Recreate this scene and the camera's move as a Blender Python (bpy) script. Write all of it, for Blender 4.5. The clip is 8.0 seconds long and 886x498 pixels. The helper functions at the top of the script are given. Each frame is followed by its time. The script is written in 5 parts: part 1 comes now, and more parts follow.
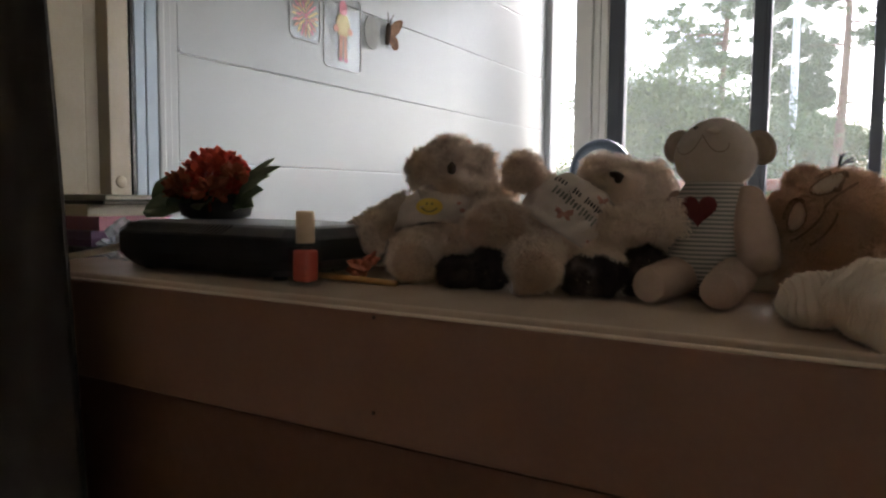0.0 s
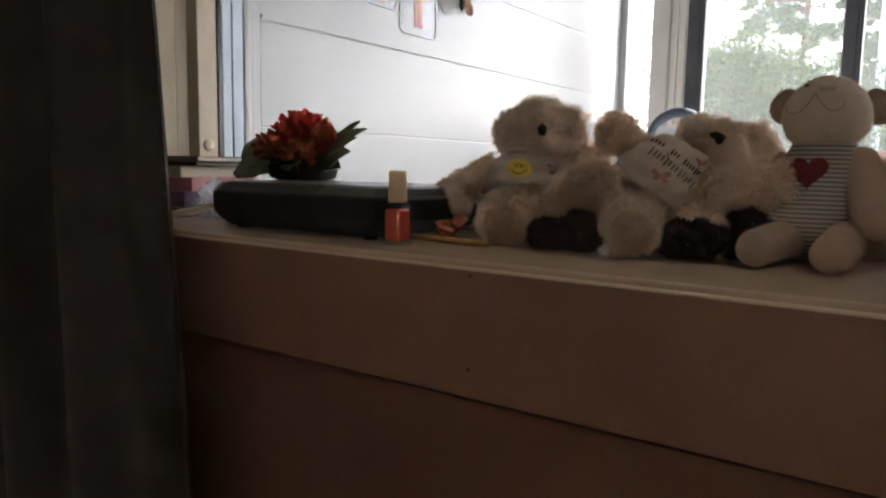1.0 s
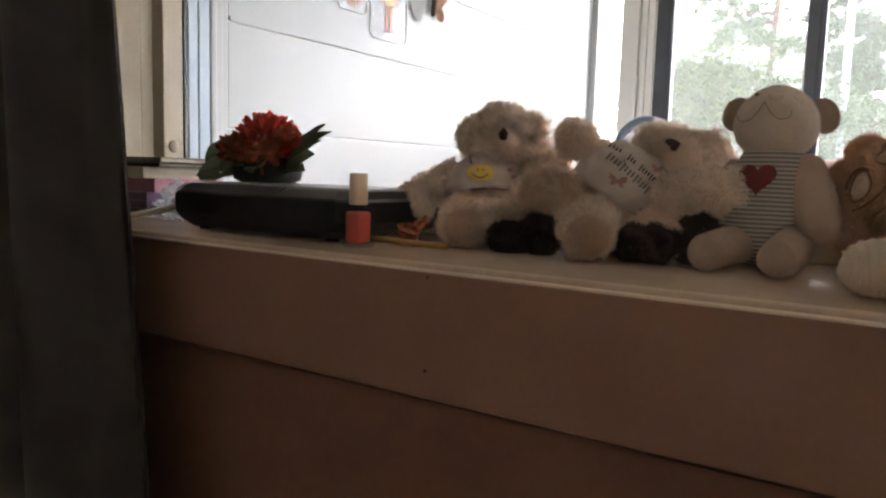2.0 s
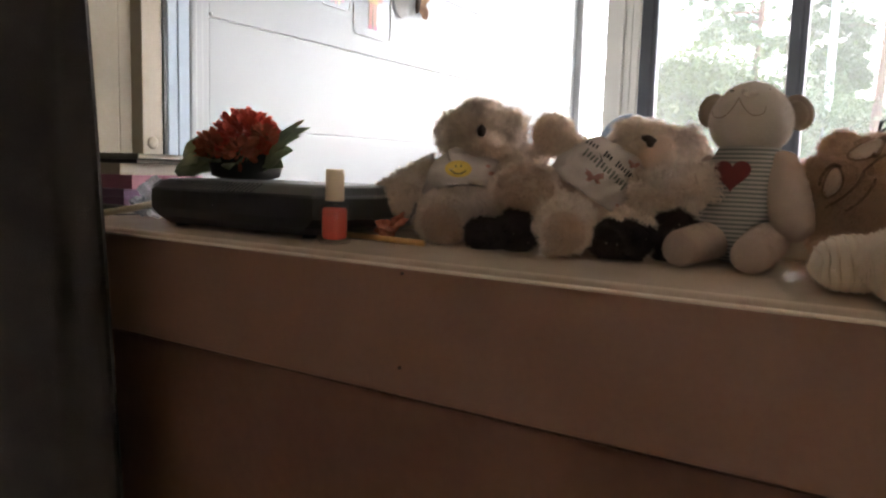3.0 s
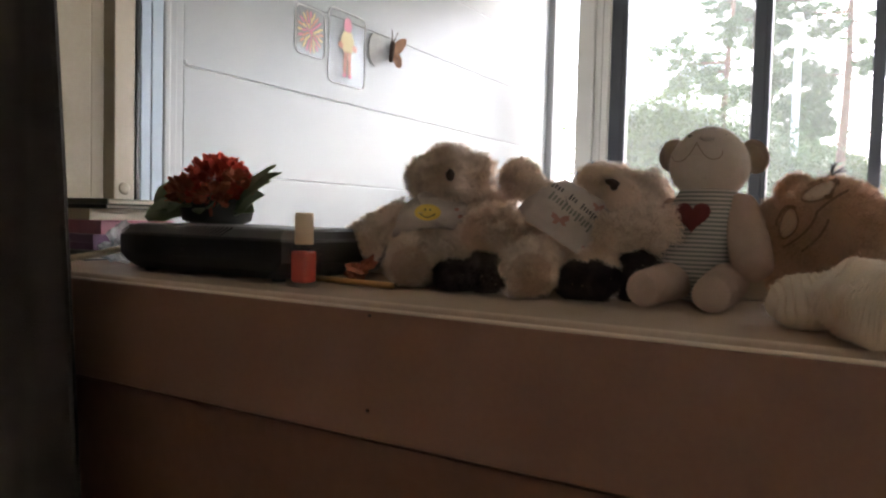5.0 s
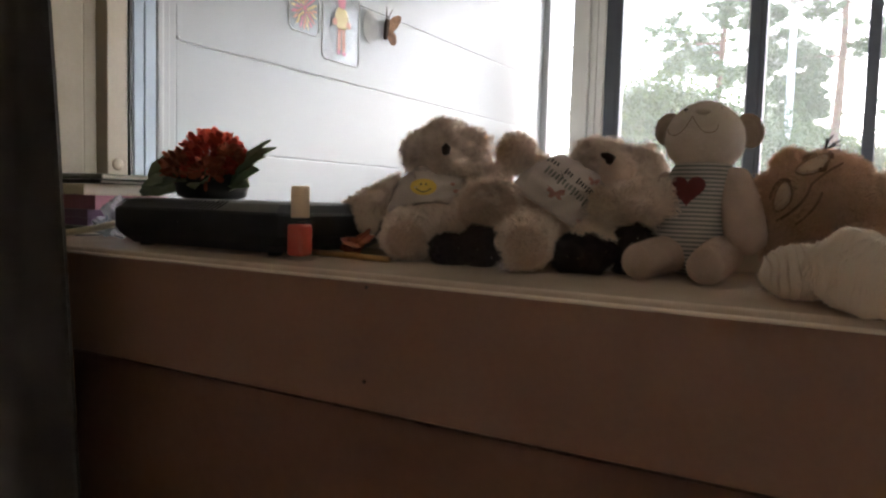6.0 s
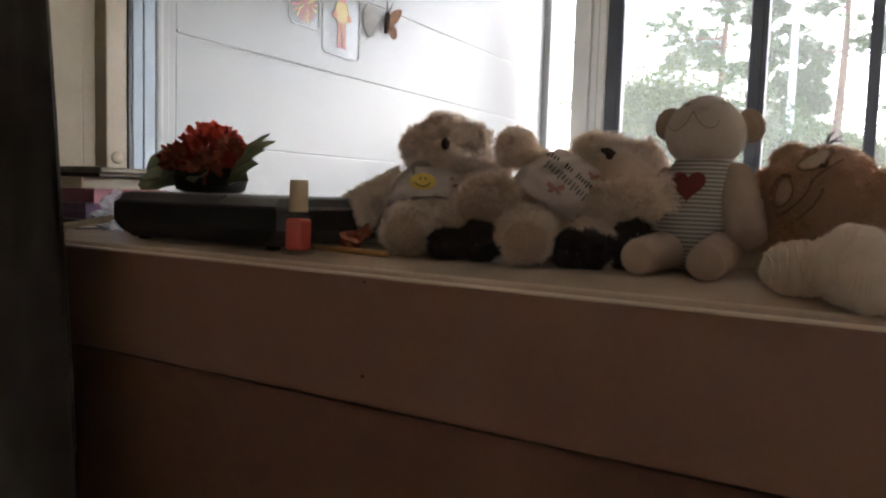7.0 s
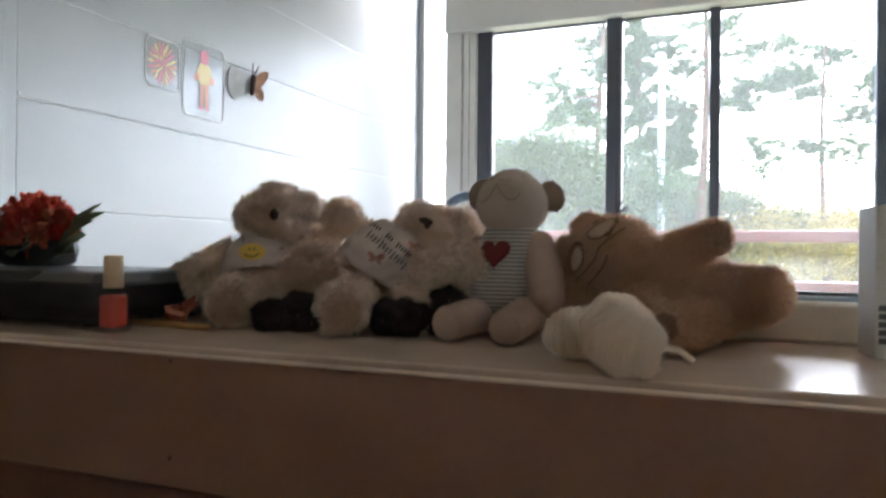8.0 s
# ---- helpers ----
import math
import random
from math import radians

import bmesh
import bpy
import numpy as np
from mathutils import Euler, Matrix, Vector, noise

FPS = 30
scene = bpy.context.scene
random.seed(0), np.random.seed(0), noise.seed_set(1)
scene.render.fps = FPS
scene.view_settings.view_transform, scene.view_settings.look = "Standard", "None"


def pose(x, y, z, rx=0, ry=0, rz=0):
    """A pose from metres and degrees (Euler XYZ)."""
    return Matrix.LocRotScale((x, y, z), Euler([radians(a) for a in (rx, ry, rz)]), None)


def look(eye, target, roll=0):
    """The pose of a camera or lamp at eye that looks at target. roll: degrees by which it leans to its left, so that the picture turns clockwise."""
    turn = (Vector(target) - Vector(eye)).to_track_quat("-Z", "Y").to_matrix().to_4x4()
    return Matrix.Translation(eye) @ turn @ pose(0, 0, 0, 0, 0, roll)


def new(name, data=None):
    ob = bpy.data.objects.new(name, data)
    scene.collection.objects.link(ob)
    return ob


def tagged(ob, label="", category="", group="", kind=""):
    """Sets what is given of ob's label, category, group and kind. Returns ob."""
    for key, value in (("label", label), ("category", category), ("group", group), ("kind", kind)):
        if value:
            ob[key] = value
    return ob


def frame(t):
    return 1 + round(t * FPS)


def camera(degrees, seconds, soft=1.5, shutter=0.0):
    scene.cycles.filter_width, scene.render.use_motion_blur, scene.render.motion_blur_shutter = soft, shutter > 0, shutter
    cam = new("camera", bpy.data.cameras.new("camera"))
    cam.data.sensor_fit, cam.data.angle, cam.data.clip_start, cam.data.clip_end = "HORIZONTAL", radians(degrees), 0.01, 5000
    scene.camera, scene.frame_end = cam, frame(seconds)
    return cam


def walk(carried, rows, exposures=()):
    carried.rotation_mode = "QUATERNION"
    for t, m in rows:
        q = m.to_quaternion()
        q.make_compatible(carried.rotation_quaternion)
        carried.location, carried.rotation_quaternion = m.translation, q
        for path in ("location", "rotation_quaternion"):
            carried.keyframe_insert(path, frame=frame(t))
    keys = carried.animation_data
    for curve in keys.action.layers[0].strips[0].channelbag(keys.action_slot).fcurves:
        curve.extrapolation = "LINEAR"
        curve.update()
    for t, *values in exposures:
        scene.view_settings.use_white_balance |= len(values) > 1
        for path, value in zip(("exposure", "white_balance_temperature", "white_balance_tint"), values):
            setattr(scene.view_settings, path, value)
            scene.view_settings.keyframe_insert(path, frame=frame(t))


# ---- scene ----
from mathutils.bvhtree import BVHTree

cam = camera(63.9, 8.0, soft=2.3, shutter=0.28)
PATH = [
    (0, (0.0, 0.0, 0.891), (-1.013, 1.719, 0.743), 0.5),
    (0.5, (-0.009, 0.0, 0.886), (-1.061, 1.691, 0.701), 1.1),
    (1, (-0.025, -0.016, 0.879), (-1.177, 1.603, 0.651), 1.0),
    (1.5, (-0.018, -0.016, 0.877), (-1.14, 1.627, 0.666), 1.4),
    (3, (-0.002, -0.005, 0.875), (-1.066, 1.674, 0.661), 1.7),
    (3.5, (0.002, -0.006, 0.873), (-1.046, 1.686, 0.683), 1.7),
    (4, (0.008, -0.004, 0.877), (-1.03, 1.702, 0.765), 1.4),
    (4.5, (0.008, -0.006, 0.875), (-1.011, 1.713, 0.799), 1.4),
    (5.8, (0.009, -0.005, 0.867), (-1.002, 1.717, 0.742), 1.5),
    (6, (0.008, -0.009, 0.865), (-0.992, 1.718, 0.728), 1.6),
    (6.5, (0.01, -0.005, 0.864), (-0.998, 1.716, 0.717), 1.6),
    (7, (0.008, -0.006, 0.865), (-0.992, 1.719, 0.713), 1.8),
    (7.5, (0.036, -0.004, 0.87), (-0.818, 1.796, 0.694), 1.9),
    (8, (0.082, 0.012, 0.884), (-0.662, 1.869, 0.885), 0.5),
]
EXPOSURES = [(0.0, 2.46, 6420, 18), (0.5, 2.81, 6450, 19), (1.0, 2.96, 6450, 19), (1.5, 3.31, 6450, 20), (3.0, 3.41, 6450, 20), (4.0, 3.50, 6450, 20), (4.5, 3.27, 6450, 20), (6.0, 2.96, 6420, 19), (7.0, 2.91, 6420, 19), (7.5, 3.09, 6400, 20), (8.0, 3.12, 5850, 15)]
SKY = 0.15
walk(cam, [(t, look(eye, target, roll)) for t, eye, target, roll in PATH], EXPOSURES)

# ---- world and light ----
world = bpy.data.worlds.new("overcast_sky")
scene.world = world
world.use_nodes = True
wn = world.node_tree
sky = wn.nodes.new("ShaderNodeTexSky")
sky.sky_type, sky.sun_disc = "NISHITA", False
sky.sun_elevation, sky.sun_rotation = radians(31), radians(12)
pale = wn.nodes.new("ShaderNodeHueSaturation")
pale.inputs["Saturation"].default_value = 0.62
wn.links.new(sky.outputs[0], pale.inputs["Color"])
wn.links.new(pale.outputs[0], wn.nodes["Background"].inputs["Color"])
wn.nodes["Background"].inputs["Strength"].default_value = SKY
sun = new("sun", bpy.data.lights.new("sun", "SUN"))
sun.data.energy, sun.data.angle, sun.data.color = 1.5, radians(16), (1.0, 0.97, 0.93)
sun.matrix_world = look((3.0, 14, 8.5), (0, 0, 0))


# ---- materials ----
def mat(name, a, b, rough=0.6, scale=30.0, bump=0.15, fine=300.0, metal=0.0, island=0.0, spec=0.5, coat=0.0):
    """Two base colours mixed by noise at two scales, with a fine relief."""
    m = bpy.data.materials.new(name)
    m.use_nodes = True
    nt = m.node_tree
    n, ln = nt.nodes, nt.links
    bsdf = n["Principled BSDF"]
    tc = n.new("ShaderNodeTexCoord")
    big = n.new("ShaderNodeTexNoise")
    big.inputs["Scale"].default_value, big.inputs["Detail"].default_value = scale, 6
    tiny = n.new("ShaderNodeTexNoise")
    tiny.inputs["Scale"].default_value, tiny.inputs["Detail"].default_value = fine, 3
    ln.new(tc.outputs["Object"], big.inputs["Vector"])
    ln.new(tc.outputs["Object"], tiny.inputs["Vector"])
    add = n.new("ShaderNodeMath")
    add.operation = "MULTIPLY_ADD"
    add.inputs[1].default_value = 0.35
    ln.new(tiny.outputs["Fac"], add.inputs[0])
    ln.new(big.outputs["Fac"], add.inputs[2])
    ramp = n.new("ShaderNodeValToRGB")
    ramp.color_ramp.elements[0].position, ramp.color_ramp.elements[1].position = 0.45, 0.9
    ramp.color_ramp.elements[0].color, ramp.color_ramp.elements[1].color = (*a, 1), (*b, 1)
    fac = add.outputs[0]
    if island:
        geo = n.new("ShaderNodeNewGeometry")
        mixed = n.new("ShaderNodeMath")
        mixed.operation = "MULTIPLY_ADD"
        mixed.inputs[1].default_value = island
        ln.new(geo.outputs["Random Per Island"], mixed.inputs[0])
        ln.new(add.outputs[0], mixed.inputs[2])
        fac = mixed.outputs[0]
        ramp.color_ramp.elements[1].position = min(1.0, 0.85 + island * 0.5)
    ln.new(fac, ramp.inputs["Fac"])
    ln.new(ramp.outputs[0], bsdf.inputs["Base Color"])
    bsdf.inputs["Roughness"].default_value, bsdf.inputs["Metallic"].default_value = rough, metal
    bsdf.inputs["Specular IOR Level"].default_value = spec
    bsdf.inputs["Coat Weight"].default_value, bsdf.inputs["Coat Roughness"].default_value = coat, max(0.03, rough * 0.65)
    if bump:
        bp = n.new("ShaderNodeBump")
        bp.inputs["Strength"].default_value, bp.inputs["Distance"].default_value = bump, 0.002
        ln.new(tiny.outputs["Fac"], bp.inputs["Height"])
        ln.new(bp.outputs[0], bsdf.inputs["Normal"])
    return m


def fur_mat(name, a, b):
    """Plush pile: diffuse fibres that let some light through."""
    m = mat(name, a, b, rough=0.9, scale=35, bump=0, island=0.5, spec=0.15)
    nt = m.node_tree
    bsdf, out = nt.nodes["Principled BSDF"], nt.nodes["Material Output"]
    tr, mx = nt.nodes.new("ShaderNodeBsdfTranslucent"), nt.nodes.new("ShaderNodeMixShader")
    mx.inputs[0].default_value = 0.5
    ramp = next(x for x in nt.nodes if x.type == "VALTORGB")
    nt.links.new(ramp.outputs[0], tr.inputs["Color"])
    nt.links.new(bsdf.outputs[0], mx.inputs[1])
    nt.links.new(tr.outputs[0], mx.inputs[2])
    nt.links.new(mx.outputs[0], out.inputs["Surface"])
    return m


def glass_mat(name, tint, rough=0.0, veil=0.0):
    """A thin pane: clear, with gloss at a slant, and a pale veil that scatters light."""
    m = bpy.data.materials.new(name)
    m.use_nodes = True
    nt = m.node_tree
    nt.nodes.remove(nt.nodes["Principled BSDF"])
    tr, gl = nt.nodes.new("ShaderNodeBsdfTransparent"), nt.nodes.new("ShaderNodeBsdfGlossy")
    lw, mx = nt.nodes.new("ShaderNodeLayerWeight"), nt.nodes.new("ShaderNodeMixShader")
    tr.inputs[0].default_value, gl.inputs["Roughness"].default_value = (*tint, 1), rough
    pw, sc = nt.nodes.new("ShaderNodeMath"), nt.nodes.new("ShaderNodeMath")
    lw.inputs["Blend"].default_value = 0.5
    pw.operation, sc.operation = "POWER", "MULTIPLY_ADD"
    pw.inputs[1].default_value, sc.inputs[1].default_value, sc.inputs[2].default_value = 5.0, 0.5, 0.02
    nt.links.new(lw.outputs["Facing"], pw.inputs[0])
    nt.links.new(pw.outputs[0], sc.inputs[0])
    nt.links.new(sc.outputs[0], mx.inputs[0])
    nt.links.new(tr.outputs[0], mx.inputs[1])
    nt.links.new(gl.outputs[0], mx.inputs[2])
    last = mx
    if veil:
        film, both = nt.nodes.new("ShaderNodeBsdfTranslucent"), nt.nodes.new("ShaderNodeMixShader")
        speck, amount = nt.nodes.new("ShaderNodeTexNoise"), nt.nodes.new("ShaderNodeMath")
        speck.inputs["Scale"].default_value, speck.inputs["Detail"].default_value = 3.0, 5
        amount.operation, amount.inputs[1].default_value = "MULTIPLY", veil * 2
        nt.links.new(speck.outputs["Fac"], amount.inputs[0])
        nt.links.new(amount.outputs[0], both.inputs[0])
        film.inputs[0].default_value = (0.9, 0.92, 0.93, 1)
        nt.links.new(mx.outputs[0], both.inputs[1])
        nt.links.new(film.outputs[0], both.inputs[2])
        last = both
    nt.links.new(last.outputs[0], nt.nodes["Material Output"].inputs["Surface"])
    return m


def striped_mat(name, a, b, pitch):
    """Knitted jersey with horizontal stripes."""
    m = mat(name, a, a, rough=0.9, scale=60, bump=0.3, fine=900, spec=0.15)
    nt = m.node_tree
    wave, mx = nt.nodes.new("ShaderNodeTexWave"), nt.nodes.new("ShaderNodeMix")
    tc = next(x for x in nt.nodes if x.type == "TEX_COORD")
    wave.bands_direction, wave.wave_profile = "Z", "SIN"
    wave.inputs["Scale"].default_value = 2 * math.pi / (20 * pitch)
    wave.inputs["Distortion"].default_value, wave.inputs["Detail Scale"].default_value = 2.4, 0.12
    nt.links.new(tc.outputs["Object"], wave.inputs["Vector"])
    ramp = nt.nodes.new("ShaderNodeValToRGB")
    ramp.color_ramp.elements[0].position, ramp.color_ramp.elements[1].position = 0.42, 0.58
    ramp.color_ramp.elements[0].color, ramp.color_ramp.elements[1].color = (*a, 1), (*b, 1)
    nt.links.new(wave.outputs["Fac"], ramp.inputs["Fac"])
    nt.links.new(ramp.outputs[0], nt.nodes["Principled BSDF"].inputs["Base Color"])
    return m


M = dict(
    # Front board: cream paint whose shade and warm cast are in the colour.
    board=mat("shaded_sill_front", (0.225, 0.113, 0.072), (0.268, 0.142, 0.095), 0.42, 9, 0.08, 160),
    sill=mat("satin_sill_top", (0.56, 0.425, 0.325), (0.64, 0.50, 0.395), 0.24, 14, 0.04, 200),
    # Lighter than the sill so the bead reads as an edge highlight.
    bead=mat("glossy_highlight_cream", (0.74, 0.60, 0.48), (0.80, 0.67, 0.55), 0.2, 14, 0.02, 200, coat=0.6),
    under=mat("dark_brown_sheet", (0.14, 0.060, 0.034), (0.19, 0.09, 0.052), 0.6, 6, 0.2, 90),
    # Kept very pale so that the unseen room bounces more light.
    roomwall=mat("room_wall_paint", (0.92, 0.855, 0.775), (0.95, 0.89, 0.815), 0.8, 5, 0.1, 200),
    floor=mat("brown_laminate", (0.50, 0.33, 0.21), (0.60, 0.41, 0.27), 0.45, 4, 0.1, 120),
    # Frame cream again, darkened to put the dim reveal's shade into colour.
    lining=mat("shaded_cream_lining_paint", (0.37, 0.305, 0.21), (0.43, 0.36, 0.26), 0.5, 12, 0.05, 150),
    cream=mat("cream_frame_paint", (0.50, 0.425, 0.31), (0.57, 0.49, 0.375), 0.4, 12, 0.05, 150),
    gasket=mat("black_rubber", (0.012, 0.012, 0.013), (0.02, 0.02, 0.02), 0.6, 40),
    alu=mat("blue_grey_aluminium", (0.30, 0.36, 0.42), (0.38, 0.44, 0.50), 0.4, 10, 0.03, 400, 0.25),
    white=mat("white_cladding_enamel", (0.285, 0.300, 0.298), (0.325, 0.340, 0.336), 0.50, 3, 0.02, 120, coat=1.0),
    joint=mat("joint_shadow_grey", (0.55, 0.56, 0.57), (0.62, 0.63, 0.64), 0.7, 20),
    trim=mat("warm_white_trim", (0.70, 0.67, 0.61), (0.78, 0.75, 0.69), 0.45, 8, 0.05, 150),
    post=mat("dark_grey_powder_coat", (0.055, 0.06, 0.075), (0.085, 0.09, 0.105), 0.45, 12, 0.06, 300),
    rail=mat("red_brown_rail_paint", (0.40, 0.10, 0.05), (0.47, 0.14, 0.075), 0.5, 12, 0.1, 200),
    concrete=mat("balcony_concrete", (0.45, 0.44, 0.43), (0.55, 0.54, 0.53), 0.85, 6, 0.3, 80),
    glass=glass_mat("window_glass", (0.985, 0.993, 0.99)),
    # Balcony panes carry a pale veil that puts lens haze over the trees.
    hazed=glass_mat("hazed_balcony_glass", (0.98, 0.988, 0.988), 0.0, 0.032),
    curtain=mat("dark_brown_curtain_cloth", (0.030, 0.024, 0.021), (0.055, 0.045, 0.038), 0.85, 18, 0.4, 700),
    black=mat("black_plastic", (0.010, 0.010, 0.013), (0.017, 0.017, 0.020), 0.42, 40, 0.05, 600),
    blacktop=mat("satin_black_lid", (0.045, 0.046, 0.050), (0.060, 0.061, 0.064), 0.30, 40, 0.03, 600, spec=0.8),
    polish=mat("coral_nail_polish", (0.62, 0.075, 0.05), (0.70, 0.11, 0.07), 0.12, 30, 0, coat=1.0),
    capwood=mat("pale_wood_cap", (0.74, 0.54, 0.36), (0.82, 0.64, 0.46), 0.5, 40, 0.1, 500),
    fur=fur_mat("beige_shaggy_plush", (0.54, 0.405, 0.315), (0.97, 0.845, 0.735)),
    furpale=fur_mat("cream_short_plush", (0.76, 0.60, 0.48), (0.95, 0.80, 0.68)),
    linen=mat("cream_brushed_jersey", (0.60, 0.505, 0.425), (0.69, 0.59, 0.51), 0.95, 50, 0.5, 800, spec=0.1),
    stripe=striped_mat("grey_and_cream_stripes", (0.55, 0.495, 0.43), (0.22, 0.215, 0.205), 0.0039),
    heart=mat("red_felt", (0.15, 0.025, 0.025), (0.21, 0.035, 0.033), 0.9, 60, 0.4, 700),
    thread=mat("brown_thread", (0.34, 0.25, 0.18), (0.40, 0.30, 0.23), 0.9, 80),
    # Copy of the cream jersey with shade and warm bounce in its tan.
    linenshade=mat("shaded_brushed_jersey", (0.51, 0.37, 0.295), (0.60, 0.45, 0.365), 0.95, 50, 0.5, 800, spec=0.1),
    earbrown=mat("brown_jersey_ear", (0.33, 0.24, 0.185), (0.40, 0.30, 0.235), 0.95, 50, 0.5, 800, spec=0.1),
    nose=mat("dark_brown_stitched_nose", (0.085, 0.060, 0.048), (0.125, 0.092, 0.074), 0.9, 80, 0.5, 900, spec=0.15),
    shirt=mat("white_cotton_shirt", (0.54, 0.455, 0.405), (0.63, 0.54, 0.485), 0.9, 40, 0.4, 800, spec=0.1),
    yellow=mat("yellow_print", (0.72, 0.50, 0.08), (0.80, 0.58, 0.12), 0.8, 60),
    ink=mat("black_print", (0.05, 0.045, 0.045), (0.08, 0.07, 0.07), 0.8, 60),
    redprint=mat("red_print", (0.42, 0.20, 0.17), (0.50, 0.26, 0.21), 0.8, 60),
    tiger=fur_mat("orange_short_plush", (0.49, 0.315, 0.215), (0.75, 0.525, 0.375)),
    sole=fur_mat("brown_sole_plush", (0.60, 0.445, 0.34), (0.80, 0.63, 0.51)),
    tigerpale=fur_mat("pale_muzzle_plush", (0.80, 0.66, 0.53), (0.88, 0.75, 0.62)),
    tigerdark=fur_mat("dark_stripe_plush", (0.31, 0.195, 0.13), (0.40, 0.265, 0.185)),
    wool=fur_mat("white_wool_knit", (0.90, 0.765, 0.645), (0.96, 0.86, 0.75)),
    darkcloth=mat("black_velvet_cloth", (0.040, 0.030, 0.030), (0.075, 0.055, 0.052), 0.95, 60, 0.5, 500, spec=0.1),
    petal=mat("red_silk_petal", (0.42, 0.02, 0.015), (0.66, 0.08, 0.04), 0.7, 60, 0.2, 400, island=0.6),
    petal2=mat("orange_silk_bloom", (0.32, 0.06, 0.03), (0.46, 0.12, 0.06), 0.7, 60, 0.2, 400, island=0.6),
    leaf=mat("green_silk_leaf", (0.07, 0.10, 0.05), (0.20, 0.24, 0.13), 0.5, 50, 0.3, 300, island=0.5),
    pot=mat("dark_flower_pot", (0.012, 0.012, 0.010), (0.03, 0.028, 0.022), 0.5, 40),
    paper=mat("paper_pages", (0.62, 0.56, 0.46), (0.72, 0.66, 0.56), 0.9, 30, 0.3, 500),
    cover_dark=mat("dark_book_cover", (0.03, 0.03, 0.03), (0.07, 0.065, 0.06), 0.4, 20),
    cover_pink=mat("mauve_book_cover", (0.38, 0.13, 0.18), (0.46, 0.18, 0.23), 0.45, 20),
    cover_purple=mat("purple_book_cover", (0.16, 0.08, 0.16), (0.22, 0.12, 0.21), 0.45, 20),
    cover_cream=mat("cream_book_cover", (0.55, 0.47, 0.33), (0.64, 0.56, 0.42), 0.5, 20),
    cover_green=mat("olive_magazine_cover", (0.12, 0.14, 0.10), (0.30, 0.28, 0.20), 0.3, 24),
    foil=mat("orange_candy_foil", (0.50, 0.14, 0.08), (0.66, 0.30, 0.20), 0.15, 60, 0.2, 200, 0.35),
    film=glass_mat("crinkled_film", (0.88, 0.92, 0.96), 0.1, 0.3),
    sleeve=glass_mat("clear_sleeve_film", (0.995, 0.995, 0.995), 0.05, 0.02),
    clear=glass_mat("clear_plastic", (0.91, 0.915, 0.92), 0.05),
    stick=mat("orange_brown_wood_stick", (0.45, 0.23, 0.07), (0.55, 0.31, 0.11), 0.5, 40),
    carton=mat("white_carton", (0.72, 0.71, 0.68), (0.78, 0.77, 0.74), 0.5, 30, 0.05, 300),
    blue=mat("blue_print", (0.10, 0.16, 0.30), (0.14, 0.21, 0.37), 0.5, 30),
    softink=mat("grey_green_print", (0.20, 0.20, 0.17), (0.27, 0.26, 0.22), 0.8, 60),
    greytext=mat("grey_print", (0.12, 0.12, 0.13), (0.16, 0.16, 0.17), 0.7, 30),
    pink=mat("pink_cling_film", (0.72, 0.24, 0.32), (0.78, 0.32, 0.38), 0.4, 60),
    clingyellow=mat("yellow_cling_film", (0.78, 0.62, 0.28), (0.82, 0.68, 0.34), 0.4, 60),
    clingred=mat("orange_red_cling_film", (0.70, 0.33, 0.22), (0.75, 0.40, 0.28), 0.4, 60),
    wing=mat("brown_butterfly_wing", (0.17, 0.075, 0.035), (0.42, 0.20, 0.09), 0.6, 45, 0.2, 400),
    winggrey=mat("grey_butterfly_wing", (0.28, 0.28, 0.27), (0.42, 0.42, 0.40), 0.6, 60),
    tube=mat("blue_grey_chair_tube", (0.10, 0.13, 0.17), (0.15, 0.18, 0.22), 0.35, 20, 0.02, 300, 0.4),
    mesh=mat("white_chair_fabric", (0.66, 0.67, 0.68), (0.74, 0.75, 0.76), 0.8, 30, 0.3, 500),
    grass=mat("dry_meadow_grass", (0.14, 0.16, 0.06), (0.36, 0.33, 0.16), 0.95, 0.15, 0.5, 6),
    road=mat("pale_asphalt", (0.16, 0.16, 0.16), (0.22, 0.22, 0.22), 0.9, 0.5, 0.3, 20),
    bark=mat("pine_bark", (0.13, 0.075, 0.05), (0.26, 0.15, 0.10), 0.9, 3, 0.5, 25),
    needles=mat("pine_needles", (0.045, 0.085, 0.033), (0.105, 0.165, 0.060), 0.7, 0.6, 0, 5, island=0.5),
    bush=mat("bush_leaves", (0.045, 0.080, 0.018), (0.125, 0.165, 0.042), 0.7, 0.5, 0, 5, island=0.5),
    bushgold=mat("autumn_leaves", (0.32, 0.235, 0.04), (0.56, 0.42, 0.09), 0.7, 0.5, 0, 5, island=0.5),
    lamppost=mat("white_lamp_post", (0.70, 0.71, 0.72), (0.78, 0.79, 0.80), 0.4, 3),
)
M["glintsilver"] = mat("silver_glint", (0.7, 0.68, 0.66), (0.8, 0.78, 0.76), 0.12, 50, 0, 300, 1.0)
led = bpy.data.materials.new("green_led")
led.use_nodes = True
led.node_tree.nodes["Principled BSDF"].inputs["Emission Color"].default_value = (0.9, 1.0, 0.6, 1)
led.node_tree.nodes["Principled BSDF"].inputs["Emission Strength"].default_value = 0.2
M["led"] = led


# ---- shapes ----
BASE = {}


def thing(name, base, label, category, group="", kind=""):
    ob = new(name)
    ob.empty_display_size = 0.02
    ob.location = base
    BASE[ob.name] = Vector(base)
    return tagged(ob, label, category, group, kind)


